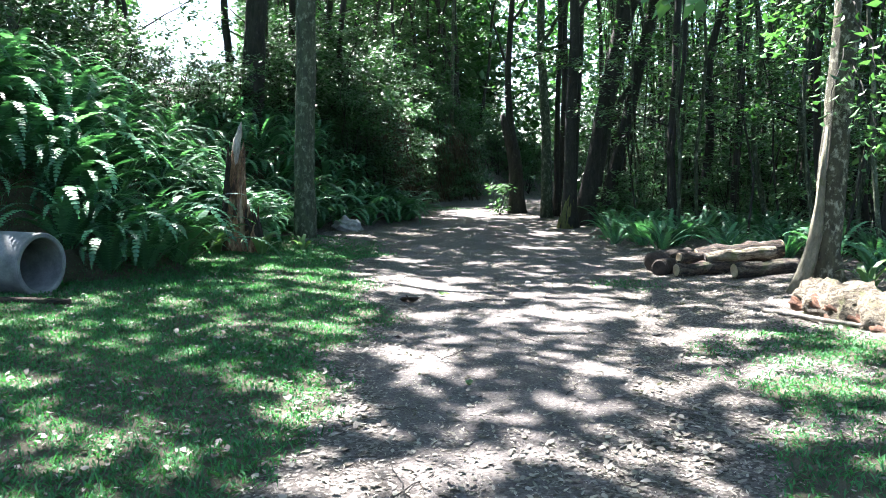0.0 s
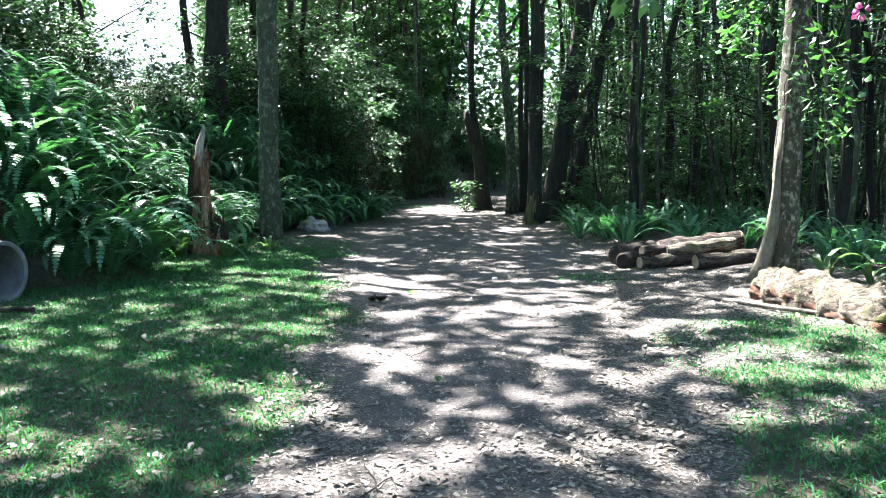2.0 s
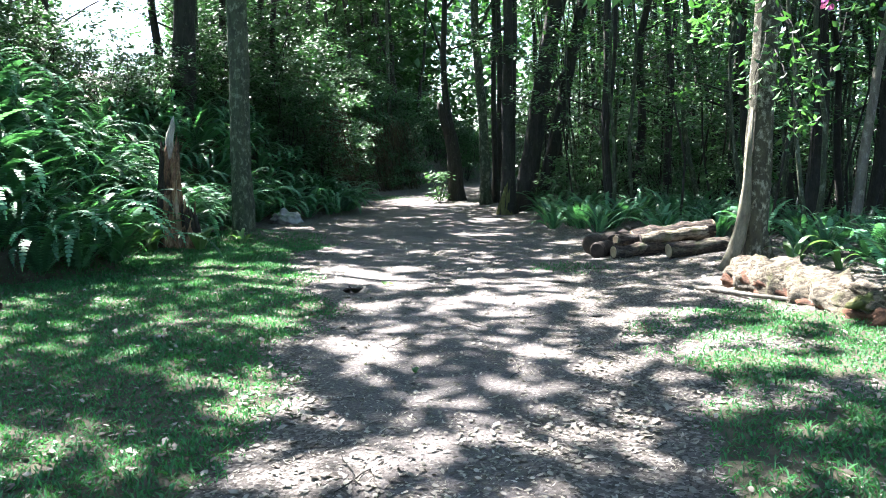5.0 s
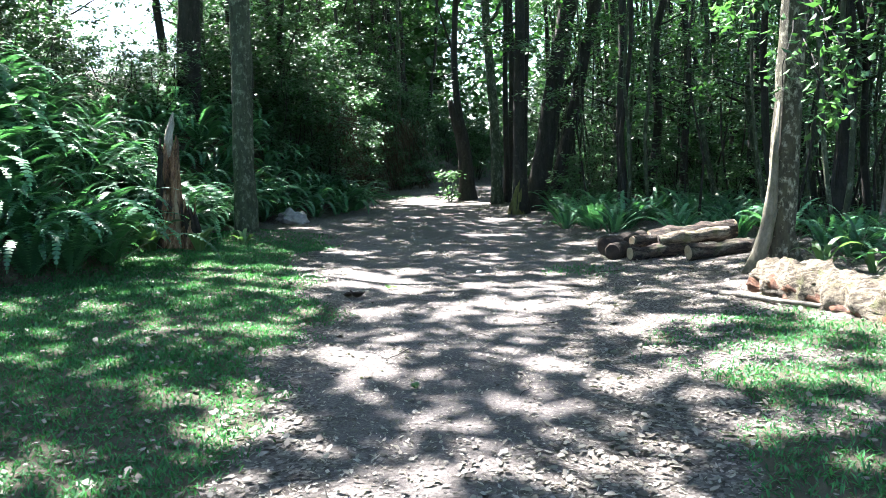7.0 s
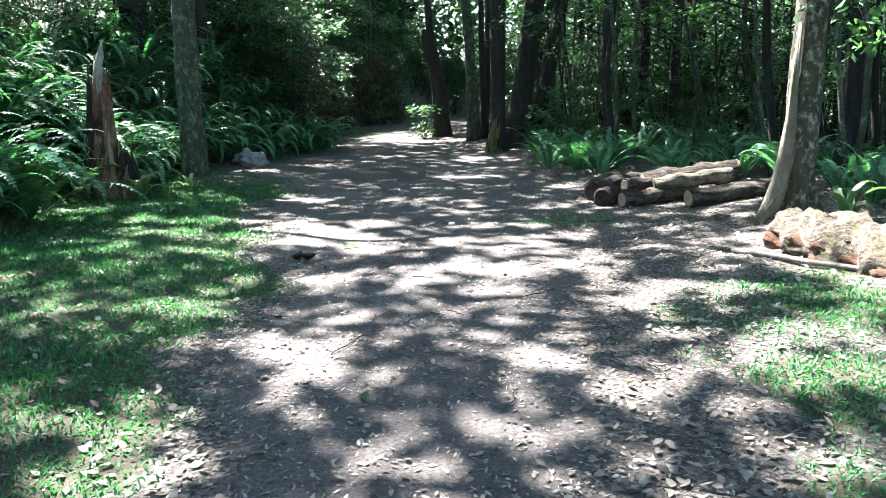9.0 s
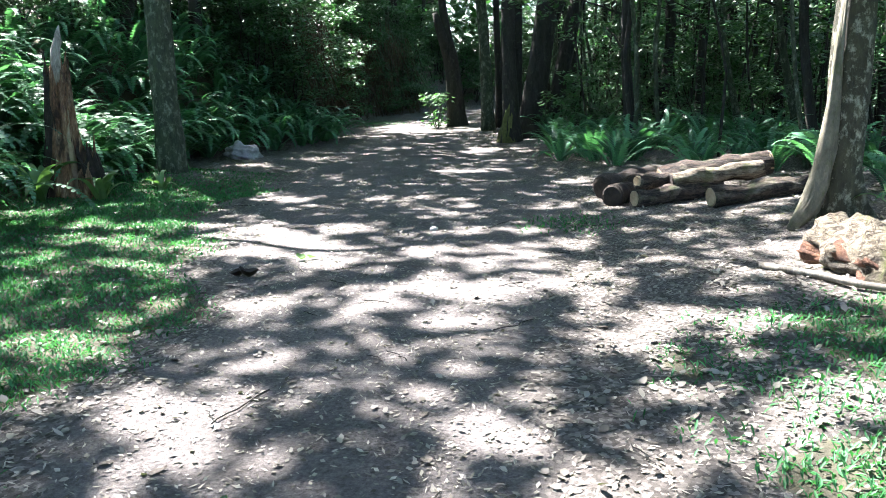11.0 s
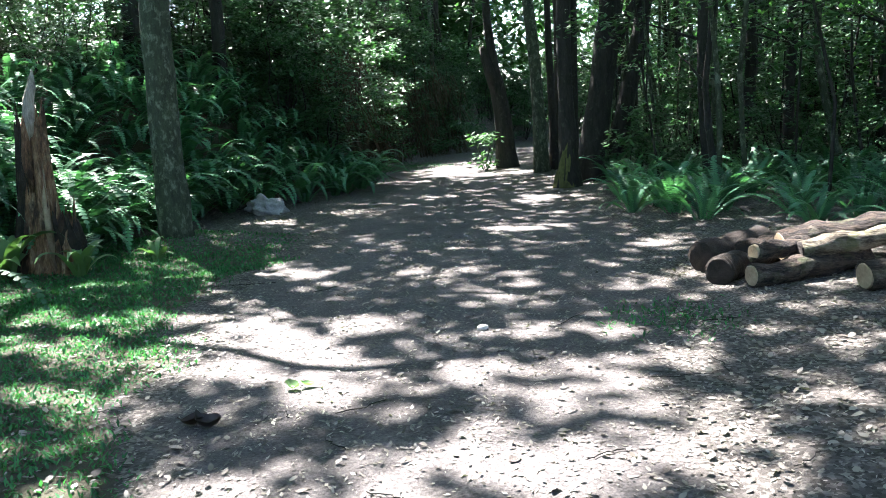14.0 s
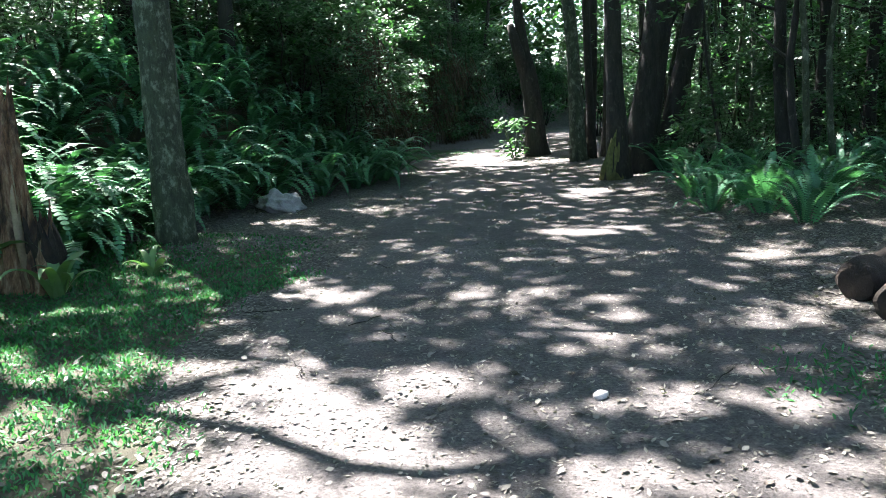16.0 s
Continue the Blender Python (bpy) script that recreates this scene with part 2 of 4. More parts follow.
def tube(points, radii, seg=10, rough=0.12, seed=0, cap=True, freq=2.2):
    """A tube along points, with uneven skin."""
    pts = [Vector(p) for p in points]
    V, F = [], []
    side = Vector((1, 0, 0))
    for i, p in enumerate(pts):
        d = (pts[min(i + 1, len(pts) - 1)] - pts[max(i - 1, 0)]).normalized()
        side = (side - d * side.dot(d))
        side = side.normalized() if side.length > 1e-4 else d.orthogonal().normalized()
        up = d.cross(side)
        for j in range(seg):
            a = 2 * math.pi * j / seg
            q = side * math.cos(a) + up * math.sin(a)
            n = noise.noise(q * 1.6 + p * freq + Vector((seed * 7.3, 0, 0)))
            n += 0.5 * noise.noise(q * 4 + p * freq * 0.8 + Vector((seed * 3.1, 5, 0)))
            if seg >= 18:
                n += 0.4 * noise.noise(q * 7 + p * freq * 2.3 + Vector((0, seed, 2))) + 0.3 * noise.noise(q * 13 + p * freq * 5)
            V.append(p + q * radii[i] * (1 + rough * n))
    for i in range(len(pts) - 1):
        for j in range(seg):
            a, b = i * seg + j, i * seg + (j + 1) % seg
            F.append((a, b, b + seg, a + seg))
    if cap:
        for r in (0, len(pts) - 1):
            V.append(pts[r])
            c = len(V) - 1
            for j in range(seg):
                a, b = r * seg + j, r * seg + (j + 1) % seg
                F.append((c, b, a) if r == 0 else (c, a, b))
    return V, F


def curve_pts(a, b, n, wobble, seed, sag=0.0):
    a, b = Vector(a), Vector(b)
    out = []
    for i in range(n + 1):
        s = i / n
        p = a.lerp(b, s)
        env = math.sin(math.pi * s) if s < 1 else 0
        w = Vector((noise.noise(Vector((seed * 9.1, s * 3, 0))), noise.noise(Vector((seed * 5.7, s * 3, 4))), 0))
        out.append(p + w * wobble * env - Vector((0, 0, sag * env)))
    return out


def leaf_cloud(P, size, rng, droop=0.25, width=0.34, vary=0.5):
    """Folded leaves of two triangles each at the points P."""
    n = len(P)
    L = np.asarray(size).reshape(n, 1)
    yaw = rng.uniform(0, 2 * np.pi, n)
    el = rng.normal(-droop, vary, n)
    d = np.stack([np.cos(yaw) * np.cos(el), np.sin(yaw) * np.cos(el), np.sin(el)], 1)
    s = np.stack([-np.sin(yaw), np.cos(yaw), np.zeros(n)], 1)
    u = np.cross(s, d)
    roll = rng.normal(0, vary, n)[:, None]
    s, u = s * np.cos(roll) + u * np.sin(roll), u * np.cos(roll) - s * np.sin(roll)
    w = L * width
    mid = P + d * L * 0.42
    V = np.stack([P, mid + s * w + u * w * 0.35, P + d * L - u * L * 0.08, mid - s * w + u * w * 0.35], 1).reshape(-1, 3)
    i = np.arange(n)[:, None] * 4
    F = np.concatenate([i + np.array([[0, 1, 2]]), i + np.array([[0, 2, 3]])], 0)
    return V, F


def clustered(rng, n, centres, spread):
    c = centres[rng.integers(0, len(centres), n)]
    return c + rng.normal(0, 1, (n, 3)) * np.asarray(spread)


# ---- the lie of the land ----
PATH_Y = [-400, 0, 4, 8, 12, 16, 21, 26, 30, 34, 38, 43, 60, 400]
PATH_X = [-0.2, -0.2, -0.1, -0.05, -0.25, -0.2, -0.6, -1.5, -1.9, -1.3, 0.1, 1.3, 9, 60]
PATH_W = [1.2, 1.2, 1.25, 1.45, 2.3, 2.3, 1.75, 1.6, 1.5, 1.5, 1.4, 1.4, 1.4, 1.4]
BANK_Y = [-400, 0, 7, 9.1, 9.9, 11, 13, 15, 18, 20, 22, 26, 29, 32, 35, 39, 44, 60, 400]
BANK_X = [-6.8, -6.8, -6.7, -6.3, -5.0, -4.5, -5.1, -5.5, -5.4, -4.2, -3.2, -3.7, -4.1, -4.2, -3.6, -2.2, -0.9, 7, 58]


def smooth(v):
    v = np.clip(v, 0, 1)
    return v * v * (3 - 2 * v)


def wave(x, y, f, ph=0.0):
    return (np.sin(x * f + ph + 1.7 * np.sin(y * f * 0.7 + ph)) + np.sin(y * f * 1.13 - ph * 2 + 1.3 * np.sin(x * f * 0.9))) * 0.5


TABLE = np.random.default_rng(11).uniform(0, 1, (64, 64))


def value_noise(x, y, f, s=0):
    x, y = np.asarray(x) * f + s * 7.31, np.asarray(y) * f + s * 3.77
    i, j = np.floor(x).astype(int), np.floor(y).astype(int)
    u, v = smooth(x - i), smooth(y - j)
    a, b, c, d = (TABLE[(i + p) % 64, (j + q) % 64] for p, q in ((0, 0), (1, 0), (0, 1), (1, 1)))
    return (a * (1 - u) + b * u) * (1 - v) + (c * (1 - u) + d * u) * v


def height(x, y):
    x, y = np.asarray(x, float), np.asarray(y, float)
    bx = np.interp(y, BANK_Y, BANK_X) + 0.25 * wave(x * 0, y, 1.1, 2)
    d = np.clip(bx - x, 0, None)
    z = 2.1 * smooth(d / 2.7) + 0.2 * np.clip(d - 2.0, 0, 30) + np.clip(d - 1, 0, 3) * 0.12 * wave(x, y, 0.9)
    z = z + 0.14 * smooth((x - 2.7) / 1.4) * smooth((y - 6) / 2) * smooth((15 - y) / 3)
    rim = np.abs(x - np.interp(y, PATH_Y, PATH_X)) - np.interp(y, PATH_Y, PATH_W)
    z = z + 0.05 * smooth(rim / 1.0) + 0.012 * wave(x, y, 2.3, 1) + 0.006 * wave(x, y, 6.1)
    z = z + 0.17 * np.exp(-(((x + 4.1) / 0.6) ** 2 + ((y - 15.2) / 0.7) ** 2))
    z = z - 0.05 * smooth((y - 15) / 6) * smooth((x - 4) / 4) * np.clip(x - 4, 0, 25)
    return z


def h(x, y):
    return float(height(x, y))


def covers(x, y):
    """How grassy and how littered the ground is."""
    px, pw = np.interp(y, PATH_Y, PATH_X), np.interp(y, PATH_Y, PATH_W)
    off = x - px
    n = 0.35 * wave(x, y, 1.7, 3) + 0.2 * wave(x, y, 4.3, 1)
    left = smooth((-off - pw + n * 0.7 + 0.3) / 0.5) * smooth((18 - y + n * 2) / 5)
    left = left * smooth((x + 8.5) / 1.5)
    right = smooth((off - pw + n * 0.9 - 0.1) / 0.4) * smooth((8.1 - y + n) / 1.0) * smooth((4.0 - x) / 0.8)
    right = right * (0.35 + 0.65 * smooth((value_noise(x, y, 1.6, 9) - 0.3) / 0.25))
    far = 0.7 * np.exp(-(((x + 3.1) / 0.9) ** 2 + ((y - 31.5) / 1.6) ** 2))
    spot = 0.5 * np.exp(-(((x - 1.55) / 0.45) ** 2 + ((y - 10.9) / 0.35) ** 2))
    grass = np.clip(np.maximum.reduce([left, right, far, spot]), 0, 1)
    edge = np.exp(-((np.abs(off) - pw) / 0.55) ** 2)
    wood = smooth((np.abs(off) - pw + 0.2) / 0.6)
    near = smooth((6.2 - y) / 2.5) * 0.5
    litter = np.clip(np.maximum(0.85 * wood, edge * 0.8) + near + 0.18 * wave(x, y, 2.1, 5), 0, 1)
    return grass, litter


xs = np.concatenate([-np.geomspace(400, 10.5, 26), np.arange(-10, 9.01, 0.14), np.geomspace(9.5, 400, 28)])
ys = np.concatenate([-np.geomspace(300, 2, 16), np.arange(-1, 15, 0.13), np.arange(15, 48, 0.28), np.geomspace(49, 500, 22)])
GX, GY = np.meshgrid(xs, ys)
GZ = height(GX, GY)
nx = len(xs)
ii, jj = np.meshgrid(np.arange(len(ys) - 1), np.arange(nx - 1), indexing="ij")
q = (ii * nx + jj).ravel()
ground_me = mesh_np("ground", np.stack([GX, GY, GZ], -1).reshape(-1, 3), np.stack([q, q + 1, q + nx + 1, q + nx], 1), M_GROUND, True)
ga, la = covers(GX.ravel(), GY.ravel())
ga = np.maximum(ga, smooth((np.interp(GY.ravel(), BANK_Y, BANK_X) - GX.ravel()) / 0.5) * smooth((31 - GY.ravel()) / 2))
for key, val in (("grass", ga), ("litter", la)):
    at = ground_me.attributes.new(key, "FLOAT", "POINT")
    at.data.foreach_set("value", val.astype(np.float32))
ground = tagged(new("ground", ground_me), "trodden brown earth path between grass and leaf litter", "ground", kind="structure")

# ---- trees with a place of their own ----


def trunk_me(name, pts, radii, mat, seg=14, rough=0.14, seed=0):
    return mesh_py(name, *tube(pts, radii, seg, rough, seed), mat)


def flared(r, n, flare=0.7, top=0.6, first=0.06):
    return [r * (1 - (1 - top) * i / n + flare * math.exp(-(i / n) / first)) for i in range(n + 1)]


def crown_me(name, centres, spread, n, size, mat, seed, tight=0.16):
    """Leaves in small sprays round the centres, with gaps between the sprays."""
    rng = np.random.default_rng(seed)
    sprays = clustered(rng, max(6, n // 34), np.asarray(centres, float), spread)
    P = clustered(rng, n, sprays, (tight, tight, tight * 0.55))
    V, F = leaf_cloud(P, rng.uniform(size * 0.6, size * 1.2, n), rng, 0.35, 0.27, 0.3)
    return mesh_np(name, V, F, mat)


def big_tree(name, label, base, top, r, mat, seed, limbs=(), wobble=0.25, flare=0.6, top_r=0.6, crown=900, size=0.13, n=16, seg=14, crown_mat=None):
    """A tree with trunk, limbs and a clumped crown; limbs are (start share, end offset, radius)."""
    bz = h(base[0], base[1])
    T = thing(name, label, "tree", at=pose(base[0], base[1], bz))
    end = Vector(top) - Vector((base[0], base[1], bz))
    pts = curve_pts((0, 0, -0.15), end, n, wobble, seed)
    part("trunk", trunk_me("trunk", pts, flared(r, n, flare, top_r), mat, seg, 0.16, seed), T)
    tips = [pts[-1], pts[-1] + Vector((0.8, 0.3, 0.6)), pts[-1] + Vector((-0.9, -0.4, 0.8))]
    for k, (s, off, lr) in enumerate(limbs):
        a = pts[int(s * n)]
        lp = curve_pts(a, a + Vector(off), 8, 0.3, seed + 11 * (k + 1))
        part("limb", trunk_me("limb", lp, [lr * (1 - 0.6 * i / 8) for i in range(9)], mat, 8, 0.12, seed + k), T)
        tips += [lp[-1], lp[-2], lp[5]]
    if crown:
        part("crown", crown_me("crown", tips, (0.75, 0.75, 0.5), crown, size, crown_mat or M_LEAF, seed), T)
    return T


big_tree("forest_tree", "tall straight tree with grey-brown lichened bark beside the ferns", (-4.03, 15.08), (-4.05, 15.25, 7.6), 0.19, M_BARKM, 3,
         [(0.7, (-1.6, 0.6, 1.8), 0.09), (0.8, (1.8, 0.5, 1.6), 0.08)], 0.05, 0.25, 0.85, crown=1400, n=24, seg=20)
rt = big_tree("forest_tree", "lichen-spotted tree with a pale flared root beside the logs", (3.69, 10.05), (4.03, 10.35, 9), 0.158, M_BARKL, 5,
              [(0.66, (0.9, -1.2, 0.5), 0.05), (0.72, (-1.1, -0.5, 0.8), 0.05)], 0.05, 0.1, 0.8, crown=900, n=26, seg=20)
part("root", trunk_me("root", [(-0.07, -0.03, 1.9), (-0.1, -0.05, 1.4), (-0.12, -0.06, 0.95), (-0.15, -0.07, 0.6), (-0.2, -0.08, 0.32), (-0.28, -0.1, 0.12), (-0.44, -0.14, -0.08)],
                      [0.015, 0.035, 0.05, 0.065, 0.075, 0.07, 0.04], M_ROOT, 20, 0.45, 8), rt, "pale flaking buttress root")
part("root", trunk_me("root", [(0.06, 0.0, 0.7), (0.1, -0.05, 0.35), (0.16, -0.08, 0.1), (0.3, -0.12, -0.06)], [0.06, 0.075, 0.07, 0.04], M_BARKL, 12, 0.22, 9), rt)
mossy = big_tree("forest_tree", "mossy-footed dark tree at the path edge", (1.42, 21.4), (1.3, 21.6, 10), 0.16, M_BARK, 7, [(0.5, (-1.5, -0.4, -0.6), 0.045), (0.6, (1.2, 0.3, 1.4), 0.07)], 0.12, 0.8, crown=900, seg=18)
part("moss", trunk_me("moss", [(-0.07, -0.14, -0.08), (-0.06, -0.13, 0.2), (-0.05, -0.11, 0.45), (-0.03, -0.1, 0.75), (0.0, -0.09, 1.1)], [0.2, 0.15, 0.11, 0.08, 0.02], M_MOSS, 18, 0.9, 3), mossy, "yellow-green moss")
part("foliage", crown_me("foliage", [(-1.3, -0.4, 4.3), (-0.9, -0.4, 4.5), (-0.4, -0.6, 4.4), (0.3, -0.5, 4.2), (0.9, -0.6, 4.5)], (0.3, 0.3, 0.12), 420, 0.13, M_SHRUB, 71), mossy)
lean = big_tree("forest_tree", "thick dark leaning double-stemmed tree with a forked limb", (1.85, 22.2), (3.35, 22.7, 9.5), 0.28, M_BARK, 9,
                [(0.3, (1.3, 0.4, 2.4), 0.12), (0.5, (1.0, -0.4, 3.0), 0.13)], 0.1, 0.3, 0.7, crown=1600, seg=20)
part("stem", trunk_me("stem", curve_pts((0.5, 0.25, -0.1), (2.3, 0.6, 8.5), 14, 0.12, 93), flared(0.19, 14, 0.5, 0.7), M_BARK, 14, 0.16, 94), lean)
big_tree("forest_tree", "straight grey tree with a pale root at the path bend", (0.97, 25.4), (0.45, 25.4, 11), 0.16, M_BARKM, 12, [(0.55, (1.0, 0, 1.6), 0.07)], 0.1, 0.5, crown=900)
big_tree("forest_tree", "thin dark tree crowding the path bend", (1.3, 25.9), (1.1, 26.2, 11), 0.1, M_BARK, 13, [], 0.15, 0.4, crown=500)
big_tree("forest_tree", "slim dark tree standing behind the leaning tree", (1.75, 26.5), (2.1, 26.8, 11), 0.17, M_BARK, 15, [], 0.2, 0.4, crown=800)
big_tree("forest_tree", "slim dark tree with a slight bend", (1.4, 28.6), (1.7, 28.5, 11), 0.14, M_BARK, 16, [], 0.3, 0.4, crown=800)
ft = thing("forest_tree", "dark tree with a broken stub where the path bends", "tree", at=pose(0.02, 28.4, h(0.02, 28.4)))
part("trunk", trunk_me("trunk", [(0.02, 0, -0.15), (0.0, 0, 0.1), (-0.01, 0, 0.5), (-0.04, 0, 1.0), (-0.09, 0, 1.6), (-0.17, 0, 2.2), (-0.26, 0, 2.7), (-0.32, 0, 3.3), (-0.4, 0, 4.2), (-0.42, 0, 5.2), (-0.34, 0, 7), (-0.2, 0.1, 10)],
                       [0.4, 0.34, 0.28, 0.26, 0.24, 0.22, 0.17, 0.125, 0.115, 0.105, 0.09, 0.06], M_BARK, 18, 0.2, 18), ft)
part("broken_stub", trunk_me("broken_stub", [(-0.2, -0.04, 2.1), (-0.36, -0.05, 2.7), (-0.5, -0.06, 3.15), (-0.58, -0.06, 3.45)], [0.16, 0.16, 0.14, 0.09], M_BARK, 14, 0.35, 4), ft, "jagged broken stub")
for k, (a, e, r) in enumerate((((-0.42, 0, 5.0), (-1.3, 0.2, 7.6), 0.05), ((-0.36, 0, 6.6), (0.9, 0.1, 8.4), 0.05))):
    part("limb", trunk_me("limb", curve_pts(a, e, 8, 0.3, 180 + k), [r * (1 - 0.08 * i) for i in range(9)], M_BARK, 8, 0.12, k), ft)
part("crown", crown_me("crown", [(-1.3, 0.2, 7.6), (-0.9, 0.1, 8.2), (0.9, 0.1, 8.4), (-0.2, 0, 9.5), (0.3, 0.3, 10.2)], (0.6, 0.6, 0.45), 900, 0.13, M_LEAF, 18), ft)
big_tree("forest_tree", "big dark tree on the ferny bank", (-6.95, 20.5), (-6.6, 20.8, 11), 0.31, M_BARK, 21, [(0.6, (-1.5, 0.4, 2), 0.1)], 0.15, 0.3, crown=1300)
big_tree("forest_tree", "slim tree on the ferny bank", (-7.8, 21.0), (-7.7, 21.4, 10), 0.12, M_BARK, 22, [], 0.25, 0.3, crown=600)
big_tree("forest_tree", "dark tree in deep shade behind the ferns", (-5.76, 21.6), (-5.8, 22, 10), 0.15, M_BARK, 23, [(0.5, (1.6, 0.3, 0.8), 0.06)], 0.2, 0.4, crown=1000)
big_tree("forest_tree", "pale leaning slim tree in sunlight", (6.4, 13.0), (7.35, 13.3, 7.5), 0.08, M_PALE, 25, [(0.5, (0.7, 0, 1.2), 0.03)], 0.15, 0.4, crown=500)

# leafy twigs hanging from the tree by the logs
tz = h(3.66, 10.05)
for k, (x, y, z, s) in enumerate(((2.8, 10.0, 3.33, 0.2), (2.92, 9.5, 2.78, 0.17), (3.5, 9.7, 2.2, 0.16), (3.7, 9.0, 2.5, 0.17), (3.8, 9.1, 1.85, 0.13), (3.95, 9.0, 2.25, 0.16), (2.97, 10.0, 3.05, 0.15), (4.15, 9.9, 1.8, 0.12), (4.4, 9.2, 2.6, 0.25), (4.3, 9.0, 3.1, 0.25), (3.3, 9.6, 3.3, 0.2))):
    e = Vector((x - 3.66, y - 10.05, z - tz))
    lp = curve_pts((0.15, 0.1, z + 0.9), e, 6, 0.12, 950 + k, -0.12)
    part("twig", trunk_me("twig", lp, [0.012 - 0.0014 * i for i in range(7)], M_BARK, 5, 0.1, k), rt)
    rs = np.random.default_rng(960 + k)
    P = clustered(rs, 34, np.array([lp[4], lp[5], lp[6], lp[6]]), (s, s, s * 0.6))
    part("foliage", mesh_np("foliage", *leaf_cloud(P, rs.uniform(0.09, 0.17, 34), rs, 0.3, 0.24), M_BRIGHT), rt, "light green leaves")
fp = np.array([[3.52 - 3.66, 8.0 - 10.05, 2.99 - tz]])
lp = curve_pts((0.25, 0.1, 4.2), fp[0], 6, 0.12, 985, -0.2)
part("twig", trunk_me("twig", lp, [0.012 - 0.0014 * i for i in range(7)], M_BARK, 5, 0.1, 3), rt)
rs = np.random.default_rng(990)
for k in range(5):
    V, F = tube([(0, 0, 0), (0, 0, 0.012), (0, 0, 0.03), (0, 0, 0.04)], [0.006, 0.016, 0.03, 0.034], 9, 0.3, k, False)
    f = part("flower", mesh_py("flower", V, F, M_PINK), rt, "small pink flower")
    f.matrix_local = pose(fp[0][0] + 0.05 * math.sin(k * 2.1), fp[0][1] + 0.04 * math.cos(k * 2.1), fp[0][2] - 0.03 * k, 70, 0, 75 * k)
lp = curve_pts((0.25, 0.2, 5.4), (0.79 - 3.66, 5.2 - 10.05, 2.6 - tz), 9, 0.2, 991, -0.5)
part("limb", trunk_me("limb", lp, [0.03 - 0.0026 * i for i in range(10)], M_BARK, 6, 0.1, 5), rt)
P = clustered(rs, 9, np.array([lp[-1] - Vector((0, 0, 0.04))]), (0.12, 0.09, 0.02))
part("foliage", mesh_np("foliage", *leaf_cloud(P, rs.uniform(0.12, 0.17, 9), rs, 1.2, 0.33), M_BRIGHT), rt, "bright hanging leaves")

# ---- slender trees of the wood ----


def slender(variant):
    rng = np.random.default_rng(100 + variant)
    T = thing("slender_tree", "slender dark-barked tree with small scattered leaves", "tree", "slender trees of the wood")
    top = (rng.normal(0, 0.7), rng.normal(0, 0.7), 10 + variant)
    pts = curve_pts((0, 0, -0.3), top, 14, 0.7, 60 + variant)
    r = (0.06, 0.09, 0.13, 0.075, 0.11)[variant]
    part("trunk", trunk_me("trunk", pts, flared(r, 14, 0.4, 0.45), M_BARK if variant != 3 else M_BARKM, 8, 0.15, variant), T)
    centres = []
    for k in range(3):
        s = (0.3, 0.55, 0.85)[k] + rng.uniform(-0.1, 0.1)
        a = pts[int(s * 14)]
        ang = rng.uniform(0, 2 * np.pi)
        e = a + Vector((math.cos(ang), math.sin(ang), 0.35)) * rng.uniform(0.9, 2.0)
        lp = curve_pts(a, e, 5, 0.15, 200 + variant * 10 + k)
        part("limb", trunk_me("limb", lp, [0.03 * (1 - 0.14 * i) for i in range(6)], M_BARK, 5, 0.1, k), T)
        centres += [lp[3], lp[4], lp[5], lp[5] + Vector((0.2, 0.2, 0.3)), a + Vector((rng.normal(0, 0.8), rng.normal(0, 0.8), 0.4)), a + Vector((rng.normal(0, 0.8), rng.normal(0, 0.8), -0.5))]
    part("crown", crown_me("crown", centres, (0.6, 0.6, 0.5), 1400, 0.155, M_LEAF, 300 + variant), T)
    return T


SL = [slender(i) for i in range(5)]
rng = np.random.default_rng(41)


def clear_of_path(x, y, m):
    return abs(x - np.interp(y, PATH_Y, PATH_X)) > np.interp(y, PATH_Y, PATH_W) + m


spots = []


def scatter(n, x0, x1, y0, y1, gap, margin=1.0, keep=None):
    out, tries = [], 0
    while len(out) < n and tries < n * 60:
        tries += 1
        x, y = rng.uniform(x0, x1), rng.uniform(y0, y1)
        if not clear_of_path(x, y, margin) or (keep and not keep(x, y)):
            continue
        if all((x - a) ** 2 + (y - b) ** 2 > gap * gap for a, b in spots):
            spots.append((x, y))
            out.append((x, y))
    return out


def place(ob, x, y, s=1.0, sink=0.0, turn=None, used=set()):
    m = pose(x, y, h(x, y) - sink, 0, 0, rng.uniform(0, 360) if turn is None else turn) @ Matrix.Scale(s, 4)
    if ob.name not in used:
        used.add(ob.name)
        ob.matrix_world = m
        return ob
    src = ob.scale.copy()
    c = copy_thing(ob, m @ Matrix.Diagonal((1 / src[0], 1 / src[1], 1 / src[2], 1)))
    return c


right_wood = scatter(86, 2.6, 17, 15.5, 38, 0.75, 1.2, lambda x, y: x > 2.6 + max(0, 20 - y) * 0.25)
right_wood += scatter(12, 6.0, 10, 11, 16, 0.9)
left_wood = scatter(28, -17, -4.6, 19, 40, 1.1, 2.0, lambda x, y: not (0.335 < -x / y < 0.505) and not (x > -8.5 and y > 27))
left_wood += scatter(5, -13, -9, 14, 19, 1.1, 2.0, lambda x, y: not (0.335 < -x / y < 0.505))
far_wood = scatter(26, -6, 18, 36, 48, 1.1, 1.6, lambda x, y: x > 4.2 or x < -6 + (y - 36) * 0.2)
behind = scatter(10, -14, 14, -16, -4, 2.0, 1.5) + scatter(8, 8, 14, -2, 11, 1.6) + scatter(6, -15, -9, -3, 6, 1.8)
for i, (x, y) in enumerate(right_wood + left_wood + far_wood + behind):
    place(SL[i % 5], x, y, rng.uniform(0.85, 1.15))
